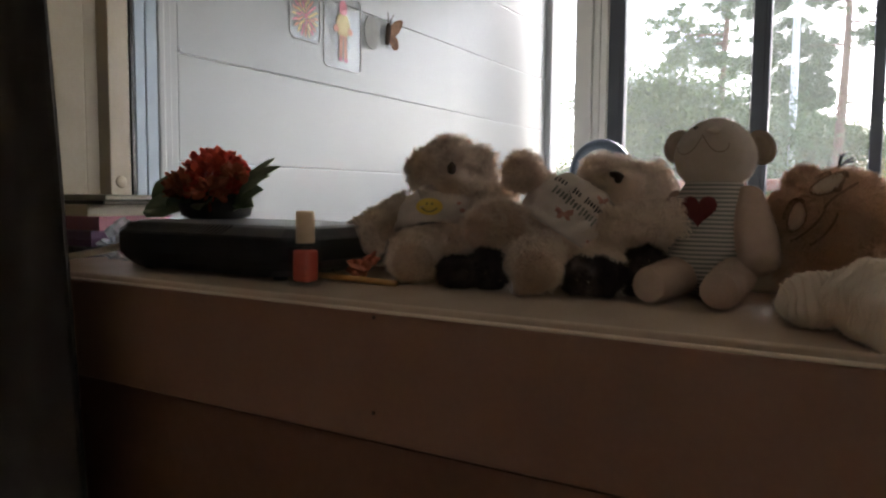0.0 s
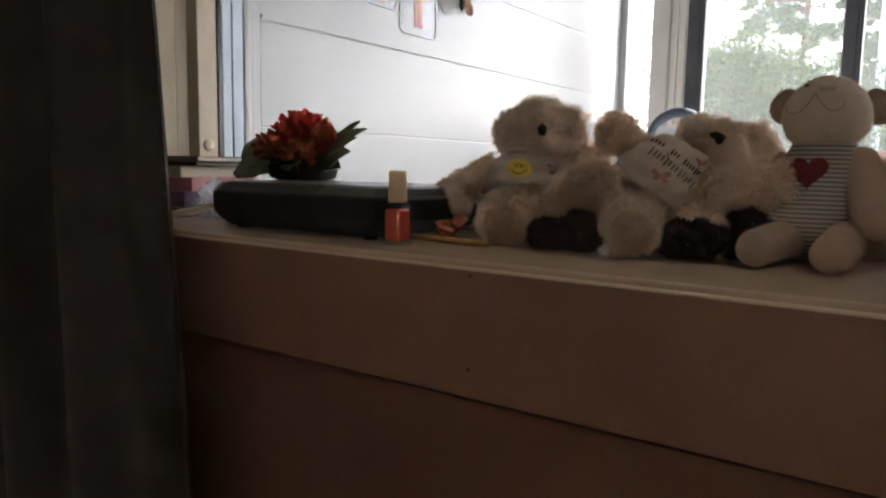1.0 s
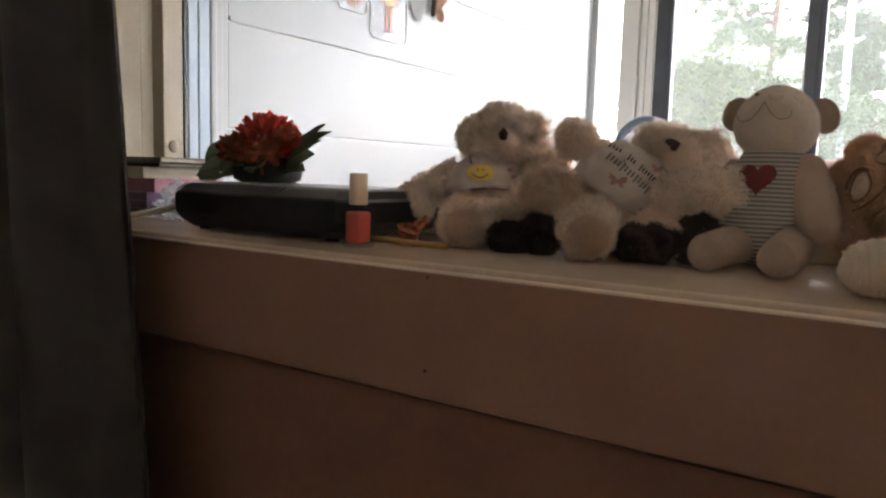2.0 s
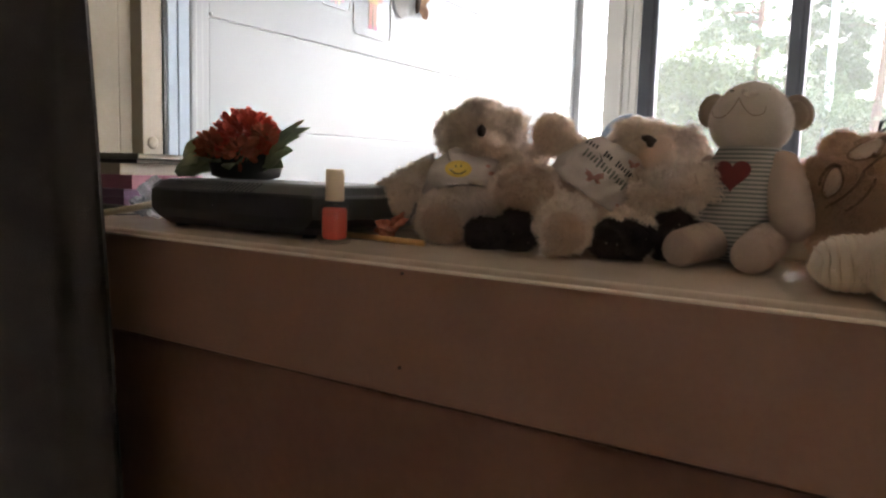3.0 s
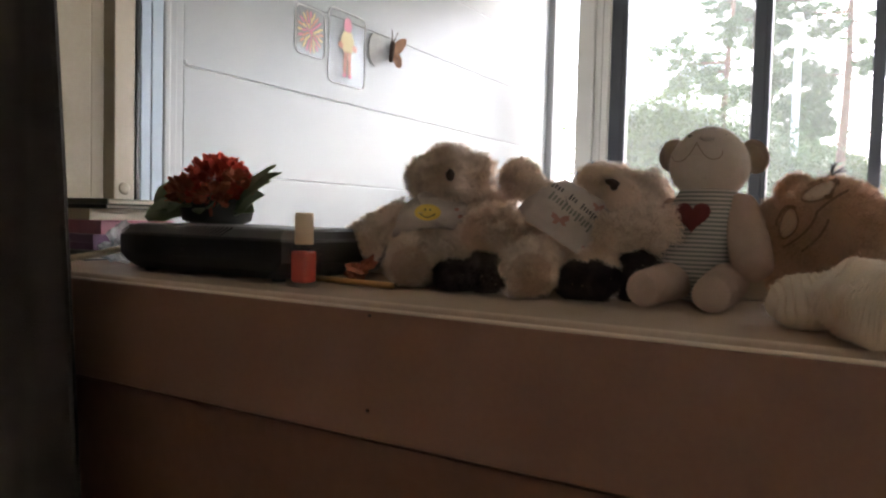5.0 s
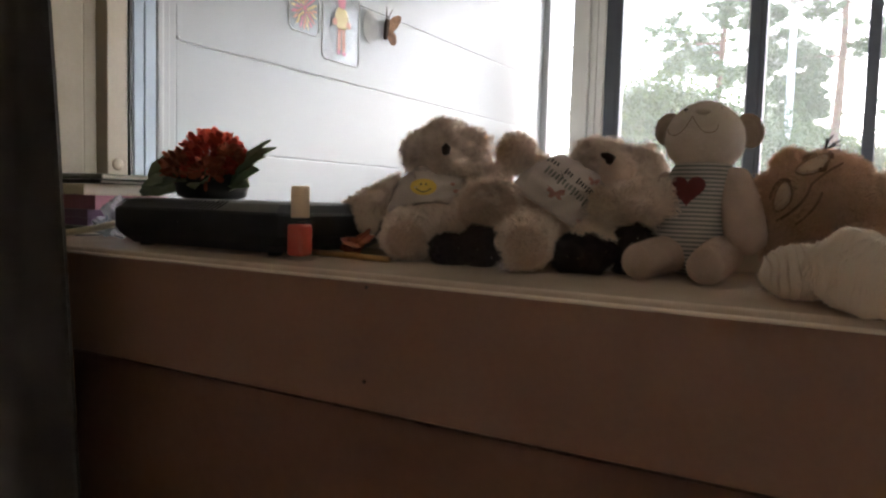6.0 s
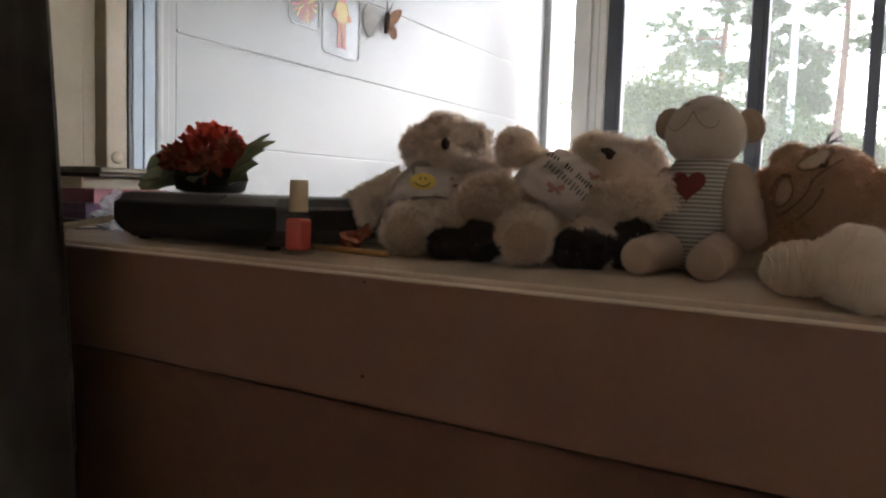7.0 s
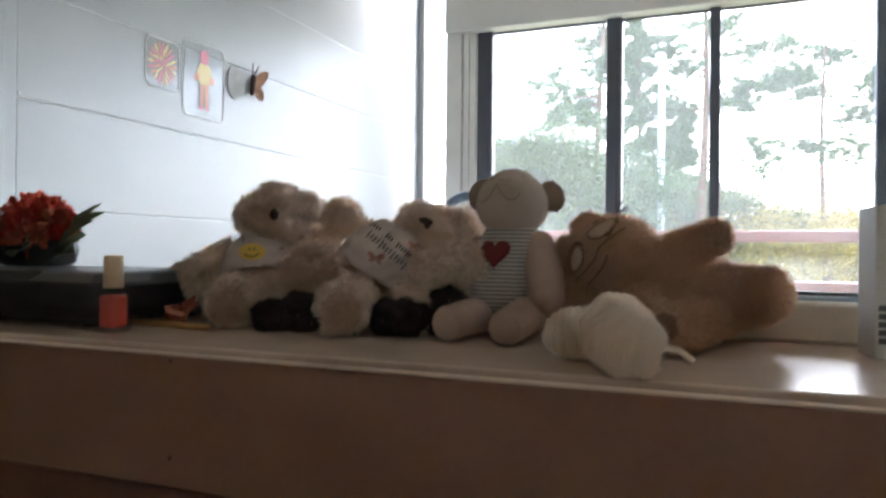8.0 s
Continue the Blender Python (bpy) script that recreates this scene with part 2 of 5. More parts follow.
def part(name, shape, material, parent=None, label="", smooth=True):
    """One mesh object from (verts, faces) in the room's coordinates, under a thing or a part."""
    verts, faces = shape
    base = BASE[parent.name] if parent else Vector((0, 0, 0))
    v = np.asarray(verts, float) - np.array(base)
    me = bpy.data.meshes.new(name)
    me.from_pydata(v.tolist(), [], [list(map(int, f)) for f in faces])
    me.materials.append(M[material])
    me.polygons.foreach_set("use_smooth", [smooth] * len(me.polygons))
    me.update()
    ob = new(name, me)
    if parent:
        ob.parent = parent
    BASE[ob.name] = base
    return tagged(ob, label)


def structure(name, shape, material, label, category, smooth=False):
    return tagged(part(name, shape, material, None, "", smooth), label, category, "", "structure")


def merge(*shapes):
    vs, fs, n = [], [], 0
    for v, f in shapes:
        vs.append(np.asarray(v, float).reshape(-1, 3))
        fs += [[i + n for i in q] for q in f]
        n += len(vs[-1])
    return np.concatenate(vs), fs


def from_bm(bm):
    bm.verts.index_update()
    out = np.array([v.co[:] for v in bm.verts]), [[v.index for v in f.verts] for f in bm.faces]
    bm.free()
    return out


def box(x0, y0, z0, x1, y1, z1, bevel=0.0, seg=2):
    bm = bmesh.new()
    bmesh.ops.create_cube(bm, size=1)
    for v in bm.verts:
        v.co = Vector(((x0 + x1) / 2 + v.co.x * (x1 - x0), (y0 + y1) / 2 + v.co.y * (y1 - y0), (z0 + z1) / 2 + v.co.z * (z1 - z0)))
    if bevel:
        bmesh.ops.bevel(bm, geom=bm.edges[:], offset=bevel, segments=seg, affect="EDGES", profile=0.5)
    return from_bm(bm)


def moved(shape, m):
    v, f = shape
    return np.array([(m @ Vector(p))[:] for p in v]), f


ICO = {}


def ico(level):
    if level not in ICO:
        bm = bmesh.new()
        bmesh.ops.create_icosphere(bm, subdivisions=level, radius=1)
        ICO[level] = from_bm(bm)
    return ICO[level]


def blob(c, r, rot=(0, 0, 0), lump=0.0, level=4, seed=0):
    """A rounded body with three radii, turned by degrees, with soft lumps."""
    n, f = ico(level)
    k = 1 + lump * np.sin(n[:, 0] * 5 + seed) * np.sin(n[:, 1] * 6 + 2 * seed) + lump * 0.7 * np.sin(n[:, 2] * 7 + seed * 3)
    v = n * np.array(r if hasattr(r, "__len__") else (r, r, r)) * k[:, None]
    turn = np.array(Euler([radians(a) for a in rot]).to_matrix())
    return v @ turn.T + np.array(c), f


def limb(p0, p1, r0, r1, level=4, lump=0.0, seed=0):
    """A stuffed limb: a round-ended cone between two points."""
    n, f = ico(level)
    p0, p1 = np.array(p0, float), np.array(p1, float)
    axis = (p1 - p0) / (np.linalg.norm(p1 - p0) + 1e-9)
    t = n @ axis
    s = np.clip(t * 1.6 * 0.5 + 0.5, 0, 1)[:, None]
    r = r0 + (r1 - r0) * s
    k = 1 + lump * np.sin(n[:, [0]] * 6 + seed) * np.sin(n[:, [2]] * 5 + seed)
    return p0 + (p1 - p0) * s + n * r * k, f


def tube(points, r0, r1=None, n=8):
    pts = [Vector(p) for p in points]
    r1 = r0 if r1 is None else r1
    v, f = [], []
    for i, p in enumerate(pts):
        d = (pts[min(i + 1, len(pts) - 1)] - pts[max(i - 1, 0)]).normalized()
        a = d.orthogonal().normalized() if i == 0 else (a - d * a.dot(d)).normalized()
        b = d.cross(a)
        r = r0 + (r1 - r0) * i / max(1, len(pts) - 1)
        v += [(p + (a * math.cos(q) + b * math.sin(q)) * r)[:] for q in np.linspace(0, 2 * math.pi, n, endpoint=False)]
    for i in range(len(pts) - 1):
        f += [[i * n + j, i * n + (j + 1) % n, (i + 1) * n + (j + 1) % n, (i + 1) * n + j] for j in range(n)]
    f += [list(range(n))[::-1], list(range((len(pts) - 1) * n, len(pts) * n))]
    return np.array(v), f


def lathe(profile, c, n=24):
    """Profile of (radius, z) turned about an upright axis through c, closed at both ends."""
    v = [(c[0] + r * math.cos(q), c[1] + r * math.sin(q), c[2] + z) for r, z in profile for q in np.linspace(0, 2 * math.pi, n, endpoint=False)]
    f = [[i * n + j, i * n + (j + 1) % n, (i + 1) * n + (j + 1) % n, (i + 1) * n + j] for i in range(len(profile) - 1) for j in range(n)]
    return np.array(v), f + [list(range(n))[::-1], list(range((len(profile) - 1) * n, len(profile) * n))]


def prism(outline, o, u, v, w, depth):
    """A flat outline of (a, b) points in the plane o + a u + b v, thickened by depth along w."""
    o, u, v, w = map(Vector, (o, u, v, w))
    n = len(outline)
    p = [(o + u * a + v * b)[:] for a, b in outline]
    q = [(o + u * a + v * b + w * depth)[:] for a, b in outline]
    return np.array(p + q), [list(range(n))[::-1], list(range(n, 2 * n))] + [[i, (i + 1) % n, n + (i + 1) % n, n + i] for i in range(n)]


def scatter(shape, count, rng):
    """Points and normals spread evenly over a surface."""
    v, f = np.asarray(shape[0], float), [q for q in shape[1] if len(q) >= 3]
    tri = np.array([[q[0], q[i], q[i + 1]] for q in f for i in range(1, len(q) - 1)])
    a, b, c = v[tri[:, 0]], v[tri[:, 1]], v[tri[:, 2]]
    nrm = np.cross(b - a, c - a)
    area = np.linalg.norm(nrm, axis=1)
    nrm /= area[:, None] + 1e-12
    pick = rng.choice(len(tri), count, p=area / area.sum())
    s, t = rng.random((2, count))
    flip = s + t > 1
    s[flip], t[flip] = 1 - s[flip], 1 - t[flip]
    return a[pick] + (b - a)[pick] * s[:, None] + (c - a)[pick] * t[:, None], nrm[pick]


def fur(shape, count, length, width=0.0007, seed=1, messy=0.7, droop=0.25):
    """Pile on a surface: tapered, bent fibres; long pile hangs together in curled locks."""
    rng = np.random.default_rng(seed)
    unit = lambda a: a / (np.linalg.norm(a, axis=1)[:, None] + 1e-9)
    many = 24 if length > 0.0065 else 1
    lp, ln_ = scatter(shape, max(1, count // many), rng)
    k = len(lp)
    d = unit(ln_ + messy * 0.85 * rng.normal(size=(k, 3)) * (1.15 if many > 1 else 0.75) - np.array([0, 0, droop]))
    d = unit(d + ln_ * np.clip(0.3 - (d * ln_).sum(1), 0, None)[:, None])
    long_ = length * (rng.uniform(0.6, 1.75, (k, 1)) if many > 1 else rng.uniform(0.55, 1.2, (k, 1)))
    curl = unit(np.cross(d, rng.normal(size=(k, 3)))) * (0.55 if many > 1 else 0.35)
    p, n, d, long_, curl = (np.repeat(a, many, 0) for a in (lp, ln_, d, long_, curl))
    c = len(p)
    spread = 0.0030 if many > 1 else 0.0
    off = rng.normal(size=(c, 3)) * spread
    off -= n * (off * n).sum(1)[:, None]
    root = p + off - n * 0.0012
    jit = rng.normal(size=(c, 3))
    mid = p + off * 0.75 + (d * 0.55 + curl * 0.8 + jit * (0.07 if many > 1 else 0.12)) * long_
    tip = p + off * 0.25 + (d * 1.0 - curl * 0.15 + jit * (0.10 if many > 1 else 0.3) - np.array([0, 0, droop * 0.5])) * long_
    side = np.cross(d, rng.normal(size=(c, 3)))
    side *= width / 2 / (np.linalg.norm(side, axis=1)[:, None] + 1e-9)
    verts = np.stack([root - side, root + side, mid + side * 0.85, mid - side * 0.85, tip], 1).reshape(-1, 3)
    i = np.arange(c) * 5
    return verts, np.stack([i, i + 1, i + 2, i + 3], 1).tolist() + np.stack([i + 3, i + 2, i + 4], 1).tolist()


def plush(name, shape, parent, material, count, length, seed=1, label="", messy=0.7, width=0.0007):
    return part(name, merge(shape, fur(shape, count, length, width, seed, messy)), material, parent, label)


def sock(p0, p1, r0, r1, n=26):
    """A stuffed leg with a nearly flat, seamed sole at p1."""
    p0, p1 = Vector(p0), Vector(p1)
    d = (p1 - p0).normalized()
    a = d.orthogonal().normalized()
    b = d.cross(a)
    ln = (p1 - p0).length
    prof = [(-0.6 * r0, 0.25 * r0), (-0.4 * r0, 0.75 * r0), (0, r0)] + [(ln * k, r0 + (r1 - r0) * k) for k in (0.25, 0.5, 0.72, 0.86)]
    prof += [(ln - 0.10 * r1, 0.995 * r1), (ln - 0.03 * r1, 0.93 * r1), (ln, 0.84 * r1), (ln + 0.05 * r1, 0.55 * r1), (ln + 0.07 * r1, 0.2 * r1)]
    v = [(p0 + d * s + (a * math.cos(q) + b * math.sin(q)) * r * (1 + 0.03 * math.sin(3 * q + 40 * s)))[:] for s, r in prof for q in np.linspace(0, 2 * math.pi, n, endpoint=False)]
    f = [[i * n + j, i * n + (j + 1) % n, (i + 1) * n + (j + 1) % n, (i + 1) * n + j] for i in range(len(prof) - 1) for j in range(n)]
    return np.array(v), f + [list(range(n))[::-1], list(range((len(prof) - 1) * n, len(prof) * n))]


def bezier(points, n=10):
    """Points on a quadratic curve through its two ends."""
    p, q, r = map(Vector, points)
    return [p * (1 - t) ** 2 + q * 2 * t * (1 - t) + r * t * t for t in np.linspace(0, 1, n)]


def draped(shape, surface, way, lift=0.0006):
    """Lays a thin shape's points on a surface along a direction; deeper points keep their offset."""
    tree = BVHTree.FromPolygons([Vector(p) for p in surface[0]], surface[1])
    way = Vector(way).normalized()
    v = []
    for p, extra in shape[0]:
        hit, nrm, _, _ = tree.ray_cast(Vector(p) - way * 0.3, way)
        if hit is None:
            hit, nrm, _, _ = tree.find_nearest(Vector(p))
        v.append((hit - way * (lift + extra))[:])
    return np.array(v), shape[1]


def patch(outline, surface, o, u, v, way, thick=0.0008, rings=4):
    """A printed or stitched patch with the given outline, laid on a rounded surface."""
    o, u, v = Vector(o), Vector(u), Vector(v)
    ca = sum(a for a, _ in outline) / len(outline)
    cb = sum(b for _, b in outline) / len(outline)
    n, pts, f = len(outline), [], []
    pts.append(((o + u * ca + v * cb)[:], thick))
    for k in range(1, rings + 1):
        s = k / rings
        pts += [((o + u * (ca + (a - ca) * s) + v * (cb + (b - cb) * s))[:], thick if k < rings else -0.0004) for a, b in outline]
    f += [[0, 1 + i, 1 + (i + 1) % n] for i in range(n)]
    for k in range(rings - 1):
        f += [[1 + k * n + i, 1 + (k + 1) * n + i, 1 + (k + 1) * n + (i + 1) % n, 1 + k * n + (i + 1) % n] for i in range(n)]
    return draped((pts, f), surface, way)


def stitched(points, surface, way, r=0.0007, extra=0.0003):
    """A sewn line that follows a surface."""
    v, _ = draped(([(p, extra) for p in points], []), surface, way)
    return tube(v, r, n=5)


def circle(r, n=20, k=1.0):
    return [(r * math.cos(q), k * r * math.sin(q)) for q in np.linspace(0, 2 * math.pi, n, endpoint=False)]


def rect(w, h, n=3):
    e = np.linspace(-0.5, 0.5, n + 1)
    return [(x * w, -h / 2) for x in e[:-1]] + [(w / 2, y * h) for y in e[:-1]] + [(-x * w, h / 2) for x in e[:-1]] + [(-w / 2, -y * h) for y in e[:-1]]


HEART = [(0.0155 * math.sin(t) ** 3, 0.001 * (13 * math.cos(t) - 5 * math.cos(2 * t) - 2 * math.cos(3 * t) - math.cos(4 * t))) for t in np.linspace(0, 2 * math.pi, 28, endpoint=False)]

# ---- the room ----
# Unseen shell of the room, made shallow and pale to bounce window light.
structure("floor", box(-2.6, -1.2, -0.04, 2.4, 0.72, 0.0), "floor", "brown laminate floor of the dim room", "floor")
structure("ceiling", box(-2.6, -1.2, 2.5, 2.4, 0.89, 2.56), "roomwall", "plain painted ceiling of the room", "ceiling")
structure("wall_south", box(-2.6, -1.3, 0, 2.4, -1.2, 2.5), "roomwall", "unseen pale wall behind, set near to bounce light", "wall")
structure("wall_west", box(-2.7, -1.2, 0, -2.6, 0.89, 2.5), "roomwall", "plain beige painted side wall", "wall")
structure("wall_east", box(2.4, -1.2, 0, 2.5, 0.89, 2.5), "roomwall", "plain beige painted side wall", "wall")
structure("wall_north", merge(
    box(-2.6, 0.505, 0, -1.6, 0.89, 2.5), box(-1.6, 0.505, 0.801, -1.125, 0.89, 2.5), box(-1.6, 0.505, 0, 2.4, 0.89, 0.784), box(-1.125, 0.505, 2.38, 2.4, 0.89, 2.5)),
    "roomwall", "beige window wall with a deep wide niche", "wall")
# Dark brown sheet laid over the pale wall below the board.
structure("wall_panel_below", box(-2.0, 0.492, 0.0, 1.6, 0.5045, 0.676), "under", "dark brown sheet on the wall under the sill", "wall panel")

# deep window sill
sill = thing("window_sill", (0, 0.62, 0.79), "deep cream window sill with a tall painted front board", "window sill", kind="structure")
part("sill_top", box(-1.6, 0.4905, 0.7852, 2.399, 0.764, 0.80, 0.0025, 3), "sill", sill, "satin beige sill surface", False)
part("front_board", box(-1.6, 0.4775, 0.683, 2.399, 0.4902, 0.7940, 0.0022, 3), "board", sill, "plain front board in a shaded brown", False)
# Pale bead added to draw the bright lit line along the board's edge.
part("edge_highlight", tube([(x, 0.4780, 0.7948) for x in np.linspace(-1.6, 2.399, 9)], 0.0017, n=14), "bead", sill, "pale rounded bead that stands for the lit edge")
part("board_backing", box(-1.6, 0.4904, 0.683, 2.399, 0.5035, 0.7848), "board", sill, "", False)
for px, pz in [(-0.3475, 0.7895), (-0.348, 0.708)]:
    part("screw_hole", moved(lathe([(0.0004, 0), (0.0016, 0.0), (0.0016, 0.0012), (0.0004, 0.0016)], (0, 0, 0), 10), pose(px, 0.4777, pz, 90)), "nose", sill)

# room window frame, seen at its near jamb and its bottom rail
win = thing("window_1", (-1.1, 0.80, 0.80), "cream framed wide window with clear panes", "window", kind="structure")
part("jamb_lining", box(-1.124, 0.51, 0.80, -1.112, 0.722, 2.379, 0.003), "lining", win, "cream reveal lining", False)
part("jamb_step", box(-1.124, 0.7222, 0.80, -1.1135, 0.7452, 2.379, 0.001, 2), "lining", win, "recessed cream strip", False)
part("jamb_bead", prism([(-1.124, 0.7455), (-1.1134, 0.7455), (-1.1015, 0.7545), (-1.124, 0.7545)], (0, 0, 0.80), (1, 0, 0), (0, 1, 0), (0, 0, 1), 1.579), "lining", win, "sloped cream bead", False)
part("window_frame", box(-1.124, 0.755, 0.80, -1.100, 0.7965, 2.379, 0.003, 3), "cream", win, "cream painted frame upright", False)
part("screw_cap", moved(lathe([(0.0, 0), (0.0105, 0.0), (0.0105, 0.002), (0.008, 0.0035), (0.0, 0.004)], (0, 0, 0), 20), pose(-1.1005, 0.775, 0.911, 0, 90)), "cream", win, "round plastic screw cap")
part("gasket", box(-1.124, 0.797, 0.80, -1.0985, 0.805, 2.379), "gasket", win, "black rubber gasket", False)
part("outer_profile", box(-1.124, 0.8055, 0.80, -1.098, 0.8265, 2.379, 0.002), "alu", win, "blue-grey aluminium profile", False)
part("outer_profile", box(-1.124, 0.827, 0.80, -1.097, 0.851, 2.379, 0.002), "alu", win, "blue-grey aluminium profile", False)
part("glazing_bead", box(-1.124, 0.8515, 0.80, -1.096, 0.868, 2.379, 0.004), "white", win, "white outer bead", False)
part("outer_jamb", box(-1.126, 0.8685, 0.70, -1.112, 0.893, 2.379, 0.002), "white", win, "white outer jamb", False)
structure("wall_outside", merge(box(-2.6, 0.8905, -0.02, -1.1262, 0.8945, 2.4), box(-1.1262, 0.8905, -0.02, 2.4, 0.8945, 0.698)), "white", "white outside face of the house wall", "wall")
part("bottom_rail", box(-1.099, 0.745, 0.80, 2.398, 0.7965, 0.838, 0.004, 3), "cream", win, "cream bottom rail", False)
part("bottom_bead", box(-1.097, 0.765, 0.8385, 2.398, 0.797, 0.8425, 0.001), "alu", win, "bright aluminium bead", False)
part("bottom_gasket", box(-1.097, 0.778, 0.8428, 2.398, 0.797, 0.846), "gasket", win, "black rubber gasket", False)
# Runs on unseen to the right, widened to let more light in.
pane = part("pane", box(-1.098, 0.7985, 0.80, 2.398, 0.8025, 2.379), "glass", win, "clear glass pane", False)
pane.visible_shadow = False

# ---- the balcony ----
structure("balcony_floor", box(-1.35, 0.895, -0.15, 3.0, 3.2, -0.02), "concrete", "grey concrete balcony floor", "floor")
structure("balcony_ceiling", box(-1.45, 0.895, 2.401, 3.1, 3.25, 2.5), "trim", "white balcony ceiling", "ceiling")
structure("balcony_wall_east", box(3.0, 0.895, -0.02, 3.1, 3.2, 2.4), "white", "white balcony end wall", "wall")
clad = thing("balcony_wall_west", (-1.25, 2.0, 0), "glossy white balcony side wall of wide horizontal panels", "wall", kind="structure")
part("backing", box(-1.34, 0.895, -0.02, -1.2555, 3.018, 2.4), "joint", clad, "grey joint behind the panels", False)
part("corner_profile", box(-1.262, 0.895, -0.02, -1.246, 0.972, 2.4, 0.003), "white", clad, "white corner profile", False)
part("corner_profile", box(-1.262, 0.973, -0.02, -1.247, 1.018, 2.4, 0.003), "white", clad, "white corner profile", False)
LINES = [-0.02] + [0.284 + 0.2255 * k for k in range(0, 10)]
LINES = [z for z in LINES if z < 2.3] + [2.4]
for k in range(len(LINES) - 1):
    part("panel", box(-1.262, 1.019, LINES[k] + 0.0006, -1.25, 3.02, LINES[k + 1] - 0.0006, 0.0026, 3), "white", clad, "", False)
for z in LINES[1:-1]:
    part("joint_strip", box(-1.2535, 1.02, z - 0.0008, -1.2512, 3.019, z + 0.0008), "joint", clad, "pale sealed joint", False)
part("nail", blob((-1.248, 1.023, 1.192), 0.004, level=2), "joint", clad)

glaz = thing("balcony_glazing", (0, 3.08, 0), "dark grey framed balcony glazing with white side trim", "glazing", kind="structure")
part("side_trim", box(-1.262, 3.021, -0.02, -1.226, 3.10, 2.4, 0.003), "joint", glaz, "narrow grey strip", False)
part("side_trim", box(-1.225, 3.05, -0.02, -1.122, 3.12, 0.66, 0.004), "trim", glaz, "cream panel under the narrow pane", False)
slim = part("pane", box(-1.225, 3.083, 0.66, -1.122, 3.087, 2.4), "hazed", glaz, "narrow corner pane", False)
slim.visible_shadow = False
for x0, x1, y0 in [(-1.120, -1.046, 3.030), (-1.0445, -1.036, 3.050), (-1.0345, -1.012, 3.040), (-1.0105, -0.9815, 3.046)]:
    part("side_trim", box(x0, y0, -0.02, x1, 3.12, 1.866, 0.003, 3), "trim", glaz, "cream profile", False)
part("head_board", box(-1.120, 3.01, 1.868, 3.0, 3.12, 2.4, 0.004), "trim", glaz, "white board over the glazing", False)
POSTS = [(-0.978, -0.907), (-0.399, -0.335), (0.009, 0.051), (0.592, 0.638), (1.15, 1.21), (1.56, 1.60), (2.14, 2.19), (2.72, 2.78)]
for x0, x1 in POSTS:
    part("post", box(x0, 3.06, 0.70, x1, 3.11, 1.8675, 0.004), "post", glaz, "", False)
part("top_track", box(-0.905, 3.085, 1.860, 3.0, 3.108, 1.8675, 0.002), "post", glaz, "dark grey top track", False)
part("bottom_track", box(-0.966, 3.04, 0.66, 3.0, 3.12, 0.70, 0.003), "post", glaz, "dark grey bottom track", False)
part("parapet", box(-1.2, 3.04, -0.02, 3.0, 3.10, 0.658), "white", glaz, "white panel below the glazing", False)
for x0, x1 in POSTS[:2]:
    # Narrow pale strip along the left edge of the post.
    part("edge_strip", box(x0 - 0.0035, 3.064, 0.70, x0 - 0.0005, 3.10, 1.866), "trim", glaz, "pale narrow strip", False)
    part("groove", box(x1 - 0.022, 3.0585, 0.702, x1 - 0.018, 3.0596, 1.866), "gasket", glaz, "dark groove", False)
for (a, b), (c, d) in zip(POSTS, POSTS[1:]):
    p = part("pane", box(b, 3.083, 0.70, c, 3.087, 1.862), "hazed", glaz, "", False)
    p.visible_shadow = False
rails = thing("balcony_railing", (0, 3.2, 0.5), "red-brown painted railing outside the glazing", "railing", kind="structure")
part("top_rail", box(-1.2, 3.17, 0.925, 3.0, 3.21, 0.972, 0.006), "rail", rails, "", False)
part("lower_rail", box(-1.2, 3.17, 0.728, 3.0, 3.20, 0.768, 0.006), "rail", rails, "", False)
for x in (-1.18, 0.62, 2.95):
    part("rail_post", box(x - 0.02, 3.175, -0.15, x + 0.02, 3.205, 0.925, 0.004), "rail", rails, "", False)

# pictures and butterfly on the balcony wall
def picture(name, y0, y1, z0, z1, label):
    ob = thing(name, (-1.25, (y0 + y1) / 2, (z0 + z1) / 2), label, "picture")
    w, h, c = y1 - y0, z1 - z0, 0.012
    rim = [(c, 0), (w - c, 0), (w, c), (w, h - c), (w - c, h), (c, h), (0, h - c), (0, c)]
    part("plastic_sleeve", prism(rim, (-1.2495, y0, z0), (0, 1, 0), (0, 0, 1), (1, 0, 0), 0.0008), "sleeve", ob, "clear plastic sleeve", False)
    # White tube puts the lit edge of the clear sleeve into colour.
    part("rim_highlight", tube([(-1.2478, y0 + a, z0 + b) for a, b in rim + rim[:1]], 0.0014, n=6), "carton", ob, "white tube that draws the sleeve's bright rim")
    return ob


def on_wall(name, outline, y, z, parent, material, lift=0.0026, label=""):
    return part(name, prism(outline, (-1.25 + lift, y, z), (0, 1, 0), (0, 0, 1), (1, 0, 0), 0.0003), material, parent, label, False)


sunpic = picture("flower_picture", 1.358, 1.472, 1.285, 1.408, "small clear sleeve with an orange and pink flower picture")
cy, cz = 1.415, 1.347
